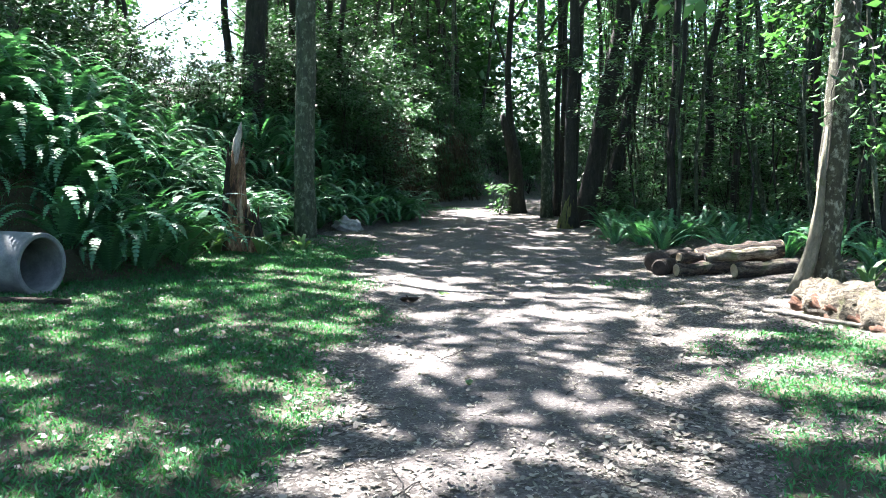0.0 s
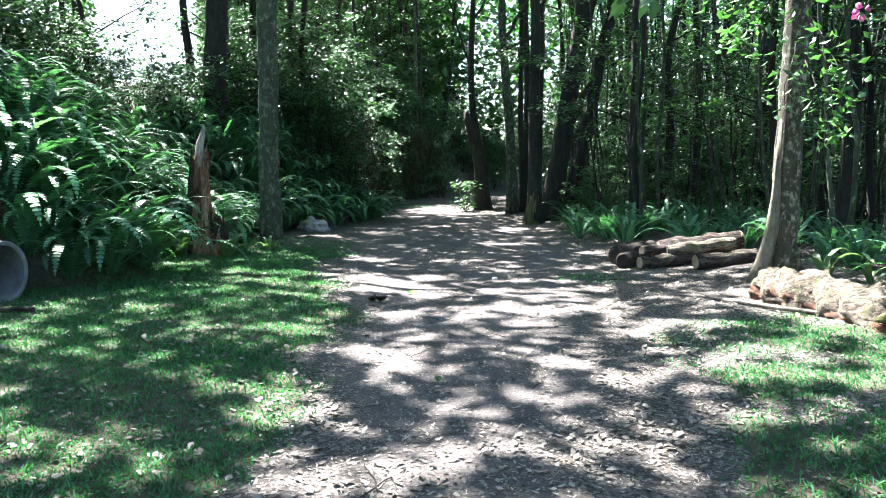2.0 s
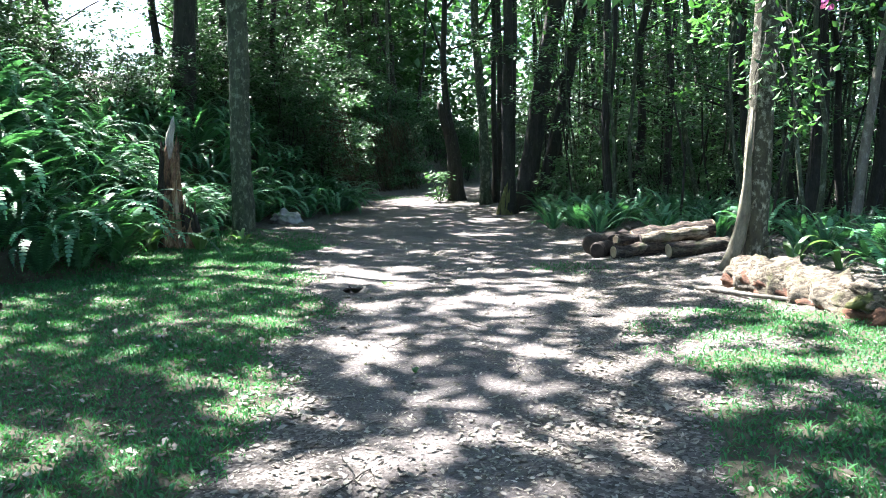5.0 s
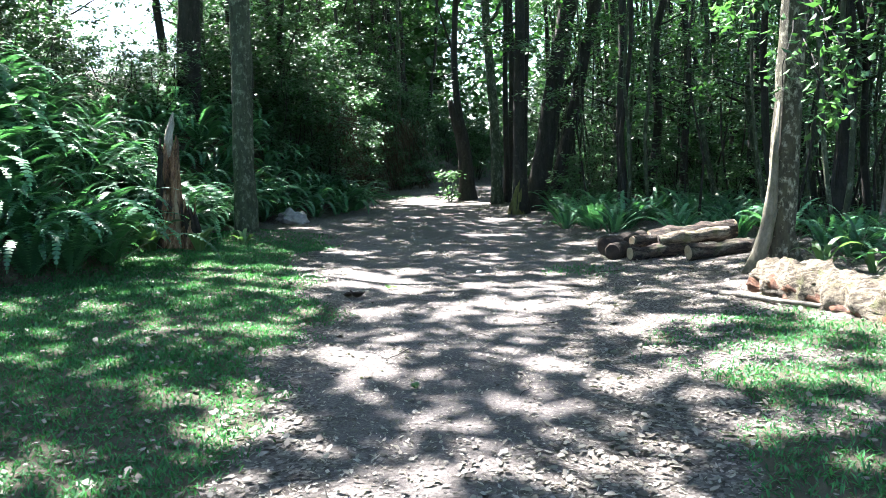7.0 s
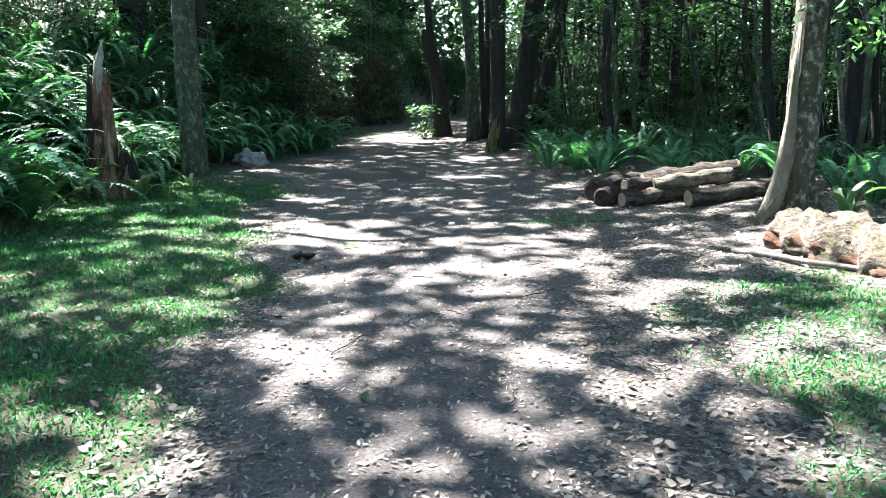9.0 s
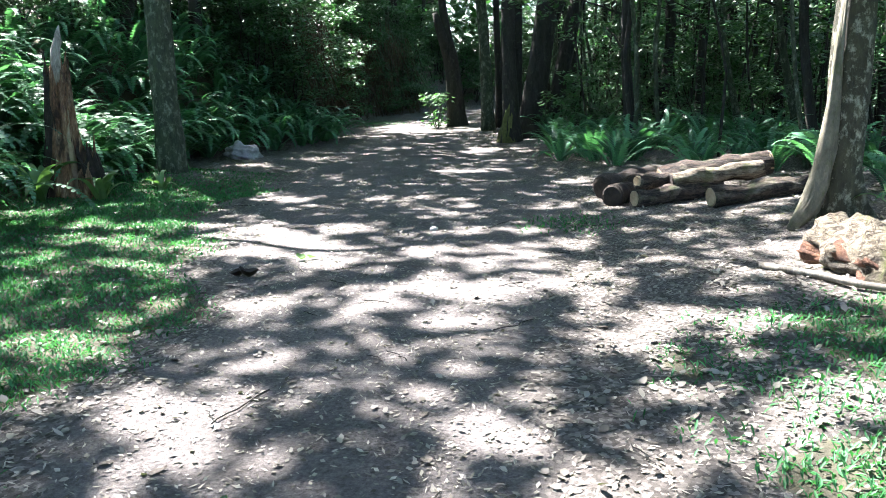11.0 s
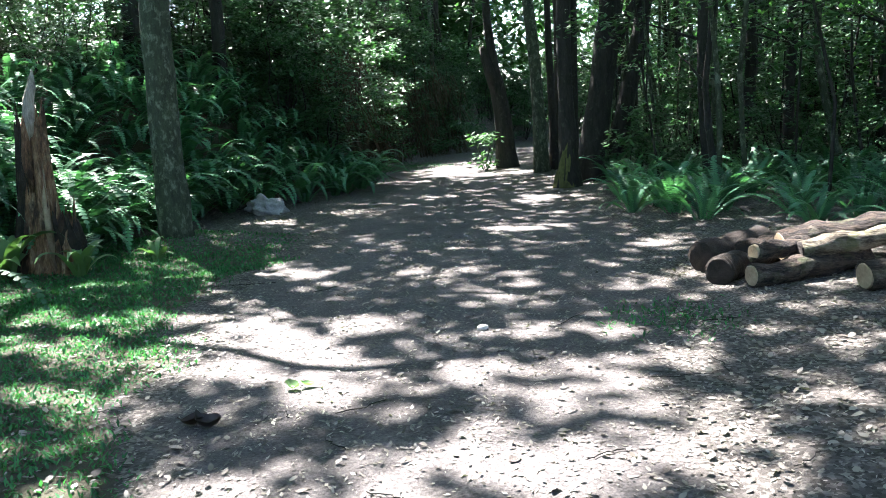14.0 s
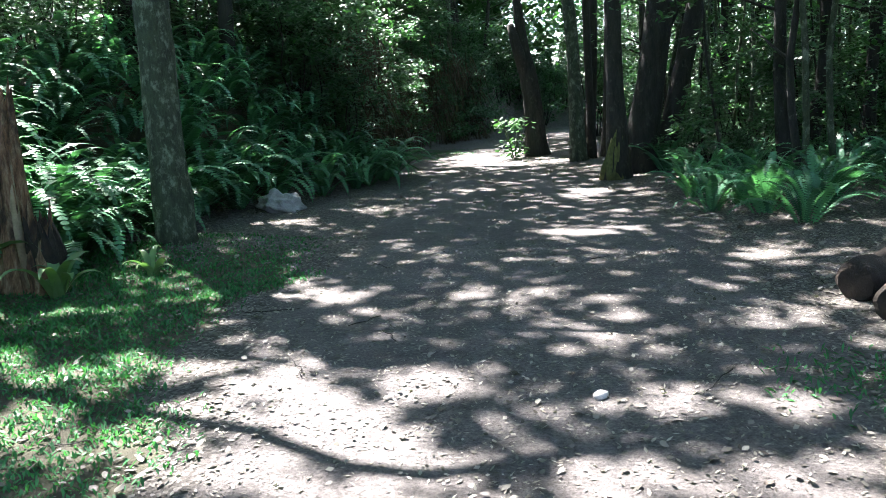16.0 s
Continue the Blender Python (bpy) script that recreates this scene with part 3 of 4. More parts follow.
for i, (x, y) in enumerate(scatter(16, -15, -1.5, 41.5, 50, 1.3, 1.6, lambda x, y: not (0.335 < -x / y < 0.48))):
    place(SL[i % 5], x, y, rng.uniform(1.2, 1.45))

# ---- thin poles of saplings between the trees ----


def sapling(variant):
    rs = np.random.default_rng(1500 + variant)
    T = thing("sapling", "thin upright sapling pole with sparse leaves in the wood", "sapling", "saplings of the wood")
    pts = curve_pts((0, 0, -0.2), (rs.normal(0, 0.5), rs.normal(0, 0.5), 6.5 + variant * 0.6), 9, 0.4, 1510 + variant)
    r = (0.028, 0.036, 0.022, 0.045)[variant]
    part("stem", trunk_me("stem", pts, [r * (1 - 0.06 * i) for i in range(10)], M_BARKM if variant % 2 else M_BARK, 6, 0.1, variant), T)
    part("foliage", crown_me("foliage", pts[4:], (0.3, 0.3, 0.35), 150, 0.12, M_LEAF, 1520 + variant, 0.14), T)
    return T


SAP = [sapling(i) for i in range(4)]
spots = []
poles = scatter(120, 2.4, 13, 15.5, 32, 0.32, 1.0, lambda x, y: x > 2.4 + max(0, 19 - y) * 0.45)
poles += scatter(22, 5.2, 9.5, 11.5, 16, 0.4)
for i, (x, y) in enumerate(poles):
    place(SAP[i % 4], x, y, rng.uniform(0.85, 1.15))

# ---- shrubs ----


def shrub(variant):
    rs = np.random.default_rng(500 + variant)
    T = thing("shrub", "dense dark-green leafy shrub under the trees", "shrub", "shrubs of the wood")
    hgt = (1.7, 2.3, 2.9, 3.6)[variant]
    centres = []
    for k in range(5):
        a = rs.uniform(0, 2 * np.pi)
        e = Vector((math.cos(a) * 0.7, math.sin(a) * 0.7, hgt * rs.uniform(0.6, 1)))
        lp = curve_pts((0, 0, -0.1), e, 6, 0.3, 600 + variant * 8 + k)
        part("stem", trunk_me("stem", lp, [0.028 - 0.0035 * i for i in range(7)], M_BARK, 5, 0.1, k), T)
        centres += [lp[2] + Vector((0, 0, 0)), lp[4], lp[5], lp[6], lp[6] + Vector((rs.normal(0, 0.35), rs.normal(0, 0.35), 0.1)), lp[3] + Vector((rs.normal(0, 0.4), rs.normal(0, 0.4), -0.1))]
    part("crown", crown_me("crown", centres, (0.34, 0.34, 0.3), 1750, 0.14, M_SHRUB, 700 + variant, 0.13), T)
    return T


SH = [shrub(i) for i in range(4)]
spots = []
bushes = scatter(20, -13, -5.6, 13, 22, 1.0, 2.5, lambda x, y: x < np.interp(y, BANK_Y, BANK_X) - 1.9)
bushes += scatter(46, -12, -3.4, 20.5, 37, 0.95, 1.5, lambda x, y: x < np.interp(y, BANK_Y, BANK_X) - 0.9)
bushes += scatter(20, -6, 9, 34, 47, 1.1, 1.2, lambda x, y: x < np.interp(y, BANK_Y, BANK_X) - 1.2 or x > np.interp(y, PATH_Y, PATH_X) + 2.6)
bushes += scatter(28, 3.2, 18, 19, 38, 1.5, 1.6)
bushes += scatter(16, 2.6, 7.5, 19.5, 27, 0.8, 1.0)
bushes += scatter(8, -12, -8.0, 7, 13, 1.2) + scatter(10, -12, 12, -14, -5, 2.0, 1.5)
bushes += scatter(34, -8, 3.5, 23, 39, 0.75, 1.0, lambda x, y: -2.6 < x - np.interp(y, BANK_Y, BANK_X) < -0.25)
bushes += scatter(26, -6, 7, 39, 58, 0.9, 0.8, lambda x, y: -2.6 < x - np.interp(y, BANK_Y, BANK_X) < -0.25)
for i, (x, y) in enumerate(bushes):
    low = 0.3 < -x / max(y, 1) < 0.52 and y > 15
    place(SH[int(rng.integers(0, 2 if low else 4))], x, y, rng.uniform(0.45, 0.7) if (2.6 < x < 7.5 and 19.5 < y < 24) else rng.uniform(0.65, 0.9) if low else rng.uniform(1.1, 1.6) if (x < np.interp(y, BANK_Y, BANK_X) - 1.9 and y > 24) else rng.uniform(0.8, 1.25), 0.1)

# far woods behind everything
n = 74000
a = np.where(rng.uniform(0, 1, n) < 0.35, rng.uniform(-0.34, -0.03, n), rng.uniform(-0.62, 0.62, n))
d = rng.uniform(50, 74, n)
P = np.stack([np.sin(a) * d, np.cos(a) * d, np.zeros(n)], 1)
hill = np.where(np.abs(a + 0.4) < 0.058, 0.12, 1.0)
P[:, 2] = height(P[:, 0], P[:, 1]) * 0.6 + rng.uniform(0, 1, n) ** 1.2 * 15 * hill
V, F = leaf_cloud(P, rng.uniform(0.4, 0.8, n), rng)
# unseen leaf ring at the sides and rear, added to block horizon skylight
nb = 16000
a, d = rng.uniform(0.7, 2 * np.pi - 0.7, nb), rng.uniform(26, 42, nb)
PB = np.stack([np.sin(a) * d, np.cos(a) * d, rng.uniform(0, 1, nb) ** 1.1 * 14], 1)
VB, FB = leaf_cloud(PB, rng.uniform(0.9, 1.7, nb), rng)
V, F = np.concatenate([V, VB]), np.concatenate([F, FB + len(V)])
tagged(new("far_woods", mesh_np("far_woods", V, F, M_LEAF)), "distant dark-green woodland foliage behind the trees, plus an unseen ring added to block skylight", "woods", kind="stuff")

# dry strands and stems hanging down the bank where the path bends
rv = np.random.default_rng(2024)
n = 2600
y = rv.uniform(24, 40, n)
x = np.interp(y, BANK_Y, BANK_X) - rv.uniform(-0.1, 1.3, n)
z = height(x, y) + rv.uniform(0.3, 3.2, n)
L = rv.uniform(0.35, 1.3, n)
top = np.stack([x, y, z], 1)
low = top + np.stack([rv.normal(0.15, 0.18, n), rv.normal(-0.1, 0.18, n), -L], 1)
wd = np.stack([rv.uniform(0.006, 0.016, n), rv.uniform(-0.008, 0.008, n), 0 * L], 1)
midp = (top + low) * 0.5 + np.stack([rv.normal(0, 0.07, n), rv.normal(0, 0.07, n), 0 * L], 1)
V = np.stack([top - wd, top + wd, midp + wd, midp - wd, low + wd * 0.4, low - wd * 0.4], 1).reshape(-1, 3)
i = np.arange(n)[:, None] * 6
tagged(new("dry_vines", mesh_np("dry_vines", V, np.concatenate([i + np.array([[0, 1, 2, 3]]), i + np.array([[3, 2, 4, 5]])], 0), M_VINE)), "dry brown strands hanging down the shaded bank", "vines", kind="stuff")

# ---- overhead canopy: unseen leaves added between sun and ground, gaps set for sun patches ----
GAPS_NEAR = [(-1.22, 5.02, 0.36, 0.22), (-0.79, 3.9, 0.3, 0.24), (-0.38, 3.95, 0.25, 0.22), (-1.6, 4.02, 0.22, 0.14), (0.03, 4.32, 0.2, 0.24), (0.76, 4.41, 0.38, 0.28), (0.0, 4.95, 0.26, 0.16),
             (0.7, 5.6, 0.15, 0.15), (-0.66, 6.61, 0.2, 0.18), (1.15, 5.85, 0.3, 0.2), (0.67, 6.25, 0.28, 0.16), (-1.8, 7.36, 0.34, 0.26), (-2.56, 7.15, 0.28, 0.16), (-2.95, 6.36, 0.2, 0.13), (-2.62, 4.42, 0.2, 0.14), (-1.92, 6.64, 0.18, 0.16),
             (-4.39, 6.8, 0.22, 0.15), (-0.22, 5.25, 0.18, 0.12), (-0.6, 7.31, 0.17, 0.15)]
GAPS_MIDDLE = [(2.2, 6.45, 0.5, 0.26), (2.34, 5.94, 0.36, 0.24), (1.65, 7.7, 0.36, 0.3), (2.25, 7.4, 0.28, 0.17), (0.53, 7.7, 0.24, 0.2), (0.25, 8.45, 0.6, 0.42), (-0.98, 8.16, 0.28, 0.24), (-1.36, 10.05, 0.55, 0.4), (-2.62, 10.33, 0.36, 0.28),
               (3.9, 8.3, 1.0, 1.3), (3.2, 5.3, 0.6, 0.5), (-1.19, 10.64, 0.28, 0.26), (-0.8, 10.0, 0.34, 0.34), (-1.83, 11.23, 0.36, 0.27), (-0.49, 9.51, 0.36, 0.24), (0.05, 9.62, 0.28, 0.2), (0.85, 9.45, 0.28, 0.2), (3.5, 11.8, 0.9, 0.4), (3.3, 9.6, 0.4, 0.3)]
GAPS_FAR = [(-0.68, 10.98, 0.24, 0.18), (-0.43, 12.39, 0.24, 0.2), (-0.37, 13.0, 0.5, 0.18), (0.12, 11.83, 0.28, 0.2), (0.46, 12.55, 0.25, 0.2), (0.64, 10.72, 0.17, 0.15), (1.05, 10.46, 0.22, 0.16), (1.44, 10.2, 0.22, 0.18), (0.54, 15.98, 0.55, 0.28),
            (1.95, 14.17, 0.32, 0.36), (-1.85, 13.0, 0.35, 0.28), (0.76, 19.58, 0.4, 0.6), (-2.3, 18.44, 0.5, 0.55), (-3.11, 13.57, 0.3, 0.25), (-2.0, 29.5, 1.9, 2.6), (-0.4, 26.2, 1.3, 0.6), (-3.5, 17.2, 0.4, 0.4)]


def openness(x, y):
    """Share of sunlight that the canopy lets through above a place, 0 to 1."""
    lit = np.zeros_like(x)
    for gx, gy, rx, ry in GAPS_NEAR + GAPS_MIDDLE + GAPS_FAR:
        wob = 1.45 + 0.35 * wave(x, y, 5.0, gx) + 0.25 * wave(x, y, 11.0, gy)
        lit = np.maximum(lit, (((x - gx) / rx) ** 2 + ((y - gy) / ry) ** 2) < wob)
    lit = lit * np.where(value_noise(x, y * 1.3, 4.2, 4) > 0.18, 0.98, 0.5)
    # light share per area, tuned to brighten or darken what lies below
    share = np.where(y < 8.2, 0.3, np.where(y < 11.5, 0.5, np.where(y < 13.2, 0.25, np.where(y < 24, 0.12, 0.36))))
    share = np.where((np.abs(x + 0.6) > 1.0) & (y < 8.2), 0.42, share)
    share = np.where((x > 1.4) & (y < 9.3) & (y > 5.3), 0.62, share)
    share = np.where(x < -4.2, 0.68, share)
    share = np.where((x < -4.3) & (y > 12), 0.82, share)
    share = np.where((x < -2.6) & (y > 22), 0.68, share)
    share = np.where((y > 37) & (np.abs(x - 1.2) < 2.0), 0.9, share)
    share = np.where((x > 1.6) & (y > 9.6), np.where(y < 13, 0.25, 0.18), share)
    share = np.where((x > 4.0) & (y > 17), 0.66, share)
    cut = np.interp(share, [0.1, 0.2, 0.3, 0.5, 0.7, 0.8, 0.9], [0.68, 0.62, 0.575, 0.5, 0.42, 0.36, 0.28])
    f = 0.45 * value_noise(x, y * 1.3, 2.4, 1) + 0.55 * value_noise(x, y * 1.5, 6.0, 2)
    return np.maximum(lit, np.where(f > cut, 0.95, 0.1))


n = 220000
gx, gy = rng.uniform(-14, 15, n), rng.uniform(-8, 44, n)
keep = rng.uniform(0, 1, n) > openness(gx, gy)
gx, gy = gx[keep], gy[keep]
z = rng.uniform(12.5, 15.5, len(gx))
P = np.stack([gx + z * SUN.x / SUN.z, gy + z * SUN.y / SUN.z, z], 1)
V, F = leaf_cloud(P, rng.uniform(0.22, 0.38, len(P)), rng, 0.1, 0.36)
tagged(new("overhead_canopy", mesh_np("overhead_canopy", V, F, M_LEAF)), "unseen leaf layer added overhead to dapple the path with sun", "canopy", kind="stuff")

# ---- ferns ----


def frond_me(length, rise, bend, seed, width=0.042, close=0.5):
    """A sword-fern frond: a bowed stalk with two rows of leaflets."""
    rs = random.Random(seed)
    steps = 30
    pts, ang = [Vector((0, 0, 0))], rise
    twist = rs.uniform(-0.35, 0.35)
    for i in range(steps):
        s = i / steps
        a = rise - bend * s * s - 0.25 * s
        pts.append(pts[-1] + Vector((math.sin(twist * s) * math.cos(a), math.cos(twist * s) * math.cos(a), math.sin(a))) * (length / steps))
    V, F = [], []
    for i in range(2, steps + 1):
        s = i / steps
        d = (pts[i] - pts[i - 1]).normalized()
        side = d.cross(Vector((0, 0, 1)))
        side = side.normalized() if side.length > 0.05 else Vector((1, 0, 0))
        up = side.cross(d)
        w = width * (length / 0.9) * (min(1, s * 4) ** 0.6) * (1 - s ** 5) * rs.uniform(0.9, 1.08) + 0.006
        half = length / steps * close
        for sg in (-1, 1):
            p = pts[i]
            tip = p + side * sg * w + d * w * 0.3 - up * w * rs.uniform(0.0, 0.25)
            k = len(V)
            q = [p - d * half, tip - d * half * 0.55, tip + d * half * 0.4, p + d * half]
            V += q if sg > 0 else q[::-1]
            F.append((k, k + 1, k + 2, k + 3))
    k = len(V)
    for i in range(0, steps + 1, 2):
        r = 0.005 * (1 - 0.8 * i / steps)
        V += [pts[i] + Vector((-r, 0, 0.003)), pts[i] + Vector((r, 0, 0.003))]
    for i in range(steps // 2):
        a = k + i * 2
        F.append((a, a + 1, a + 3, a + 2))
    return mesh_py("frond", V, F, M_FERN, False)


FRONDS = [frond_me(1.05, 1.2, 1.9, 1), frond_me(1.2, 1.05, 1.8, 2), frond_me(0.9, 1.3, 1.7, 3), frond_me(1.3, 1.25, 2.5, 4), frond_me(0.8, 0.9, 1.6, 5), frond_me(1.1, 1.35, 1.6, 6)]


FINE = [frond_me(0.85, 1.25, 1.3, 11, 0.042, 0.46), frond_me(1.0, 1.15, 1.5, 12, 0.04, 0.46), frond_me(0.7, 1.3, 1.2, 13, 0.046, 0.46), frond_me(0.9, 1.0, 1.6, 14, 0.042, 0.46)]


def fern(seed, count, upright, label):
    rs = random.Random(seed)
    T = thing("fern", label, "fern", "sword ferns")
    for i in range(count):
        f = part("frond", FINE[rs.randrange(4)] if upright else FRONDS[rs.randrange(6)], T)
        a = 360 * i / count * 2.4 + rs.uniform(-20, 20) if upright or i % 4 == 0 else rs.gauss(0, 55)
        s = rs.uniform(0.75, 1.1)
        tip = rs.uniform(-12, 22) if upright else rs.uniform(-22, 22)
        f.matrix_local = pose(rs.uniform(-0.06, 0.06), rs.uniform(-0.06, 0.06), -0.03, 0, 0, a) @ pose(0, 0.03, 0, tip, rs.uniform(-15, 15), 0) @ Matrix.Scale(s, 4)
    return T


LAB = "lush green sword fern with long arching fronds"
FE = [fern(1, 25, False, LAB), fern(2, 24, False, LAB), fern(3, 24, False, LAB)]
FU = [fern(4, 24, True, "upright green sword fern on the wood floor"), fern(5, 22, True, "upright green sword fern on the wood floor")]
rng = np.random.default_rng(77)
spots = []
bankx = lambda y: np.interp(y, BANK_Y, BANK_X)
near_ferns = scatter(48, -8.2, -3.9, 8.9, 13.6, 0.5, 0.6, lambda x, y: x < min(bankx(y) + 0.2, -4.75) and not (x < -4.85 and y < 9.75 and x > -6.8) and not (x > -6.1 and 11.4 < y))
clear_snag = lambda x, y: y > 14.25 or x < -5.7
far_ferns = scatter(70, -7.8, -2.9, 13.4, 24.0, 0.55, 0.35, lambda x, y: x < bankx(y) + 0.35 and clear_snag(x, y))
far_ferns += scatter(20, -7.2, -4.7, 13.9, 19.5, 0.38, 0.3, lambda x, y: x < bankx(y) + 0.5 and clear_snag(x, y))
far_ferns += scatter(7, -6.6, -5.3, 14.3, 15.6, 0.3, 0.3)
near_ferns += scatter(6, -7.3, -5.2, 9.8, 10.5, 0.4)
for i, (x, y) in enumerate(near_ferns):
    place(FE[i % 3], x, y, rng.uniform(1.15, 1.5), 0, rng.normal(-115, 30))
for i, (x, y) in enumerate(far_ferns):
    place(FE[i % 3], x, y, rng.uniform(1.1, 1.45) if y < 20 else rng.uniform(0.95, 1.25), 0, rng.normal(-110, 20))
low_ferns = scatter(44, 2.2, 7.0, 13.6, 20.5, 0.55, 0.3, lambda x, y: x > 2.1 + max(0, 16.5 - y) * 0.42 and y > 14.2 - 0.25 * max(0, x - 3))
low_ferns += scatter(17, 1.9, 6.5, 15.5, 22.5, 0.5, 0.15, lambda x, y: x > 2.0 + max(0, 16.5 - y) * 0.5)
low_ferns += scatter(15, 4.4, 7.0, 8.6, 12.5, 0.5, 0.3)
for i, (x, y) in enumerate(low_ferns):
    place(FU[i % 2], x, y, rng.uniform(0.75, 1.1))

# ---- strap-leaved plants by the snag ----


def strap_me(length, width, rise, bend, seed):
    V, F, p = [], [], Vector((0, 0, 0))
    for i in range(11):
        s = i / 10
        a = rise - bend * s * s
        w = width * (0.35 + 0.65 * math.sin(math.pi * min(1, 0.25 + s * 0.55))) * (1 - s ** 5) + 0.003
        V += [p + Vector((-w, 0, w * 0.35)), p, p + Vector((w, 0, w * 0.35))]
        p = p + Vector((0, math.cos(a), math.sin(a))) * length / 10
    for i in range(10):
        k = i * 3
        F += [(k, k + 1, k + 4, k + 3), (k + 1, k + 2, k + 5, k + 4)]
    return mesh_py("strap_leaf", V, F, M_STRAP)


STRAPS = [strap_me(0.75, 0.05, 1.2, 2.4, 1), strap_me(0.6, 0.06, 1.35, 2.0, 2), strap_me(0.5, 0.045, 1.0, 2.2, 3)]


def strap_plant(x, y, n, s, seed):
    rs = random.Random(seed)
    T = thing("strap_leaved_plant", "pale green strap-leaved plant at the foot of the snag", "plant", at=pose(x, y, h(x, y)))
    for i in range(n):
        o = part("strap_leaf", STRAPS[rs.randrange(3)], T)
        o.matrix_local = pose(rs.uniform(-0.03, 0.03), rs.uniform(-0.03, 0.03), -0.02, rs.uniform(-8, 12), rs.uniform(-20, 20), 360 * i / n + rs.uniform(-18, 18)) @ Matrix.Scale(s * rs.uniform(0.8, 1.15), 4)


strap_plant(-5.0, 13.0, 12, 1.2, 1)
strap_plant(-4.25, 13.15, 10, 0.9, 2)
strap_plant(-3.75, 13.9, 8, 0.6, 3)
strap_plant(4.1, 9.75, 9, 0.75, 4)
strap_plant(4.45, 9.35, 8, 0.6, 5)

# ---- broken snag and stump ----


def fluted(base, top, r0, r1, seed, jag=0.3, seg=30, rows=16, bend=0.03):
    """A riven, vertically fluted piece of dead trunk with a jagged top."""
    V, F = [], []
    a0, b0 = Vector(base), Vector(top)
    for i in range(rows + 1):
        s = i / rows
        c = a0.lerp(b0, s) + Vector((bend * math.sin(4 * s + seed), bend * math.cos(3 * s + seed), 0))
        r = r0 + (r1 - r0) * s + 0.35 * r0 * math.exp(-s * 14)
        for j in range(seg):
            a = 2 * math.pi * j / seg
            qd = Vector((math.cos(a), math.sin(a), 0))
            n1 = noise.noise(qd * 1.7 + Vector((seed * 3.3, 0, s * 1.2)))
            n2 = noise.noise(qd * 5.5 + Vector((0, seed * 2.1, s * 2.5)))
            up = jag * max(0, s - 0.55) / 0.45 * (noise.noise(qd * 2.3 + Vector((0, 0, seed))) * 1.3 + 0.5 * noise.noise(qd * 7 + Vector((seed, 0, 0))))
            V.append(c + qd * r * (1 + 0.38 * n1 + 0.3 * n2) + Vector((0, 0, up)))
    for i in range(rows):
        for j in range(seg):
            p, q2 = i * seg + j, i * seg + (j + 1) % seg
            F.append((p, q2, q2 + seg, p + seg))
    V.append(b0 - Vector((0, 0, jag * 0.9)))
    for j in range(seg):
        F.append((len(V) - 1, rows * seg + j, rows * seg + (j + 1) % seg))
    return V, F


SX, SY = -4.9, 13.5
snag = thing("broken_snag", "tall splintered dead trunk with a bleached tip", "snag", at=pose(SX, SY, h(SX, SY), 0, 4, 0))
part("heartwood", mesh_py("heartwood", *fluted((0.06, 0, -0.1), (0.03, 0, 1.75), 0.25, 0.065, 3, 0.3), M_SPLINTER, False), snag, "reddish splintered wood")
part("bark_slab", mesh_py("bark_slab", *fluted((-0.13, -0.06, -0.1), (-0.07, -0.04, 1.62), 0.19, 0.06, 6, 0.4), M_CHAR, False), snag, "blackened flaking bark")
part("splinter_tip", mesh_py("splinter_tip", *tube([(-0.01, -0.04, 1.4), (-0.01, -0.05, 1.7), (0.0, -0.04, 1.9), (0.03, -0.02, 2.02), (0.02, 0, 2.12), (0.035, 0, 2.22)], [0.04, 0.06, 0.055, 0.045, 0.026, 0.006], 12, 0.8, 8, freq=4), M_SNAGTIP), snag, "bleached grey splinter")
for k, (px, r0, z0, z1) in enumerate(((0.2, 0.06, 0.0, 1.15), (0.15, 0.05, 0.5, 1.5), (0.24, 0.05, 0.0, 0.7), (0.02, 0.05, 0.9, 1.75))):
    part("splinter", mesh_py("splinter", *tube([(px, -0.1, z0), (px - 0.03, -0.12, z0 + (z1 - z0) * 0.4), (px - 0.07, -0.1, z0 + (z1 - z0) * 0.8), (px - 0.07, -0.08, z1)], [r0, r0 * 0.9, r0 * 0.6, 0.008], 8, 0.7, 9 + k, freq=4), M_SPLINTER if k % 2 else M_CUT), snag)
ST = (-4.5, 13.4)
stump = thing("tree_stump", "low rotten stump with ragged dark bark", "stump", at=pose(*ST, h(*ST)))
part("stump_body", mesh_py("stump_body", *fluted((0, 0, -0.1), (0.02, 0, 0.58), 0.15, 0.12, 12, 0.25), M_CHAR, False), stump)
part("rotten_core", mesh_py("rotten_core", *fluted((0.02, -0.02, 0), (0.04, -0.02, 0.6), 0.12, 0.08, 15, 0.3), M_SPLINTER, False), stump, "brown rotten heartwood")

# ---- concrete pipe ----


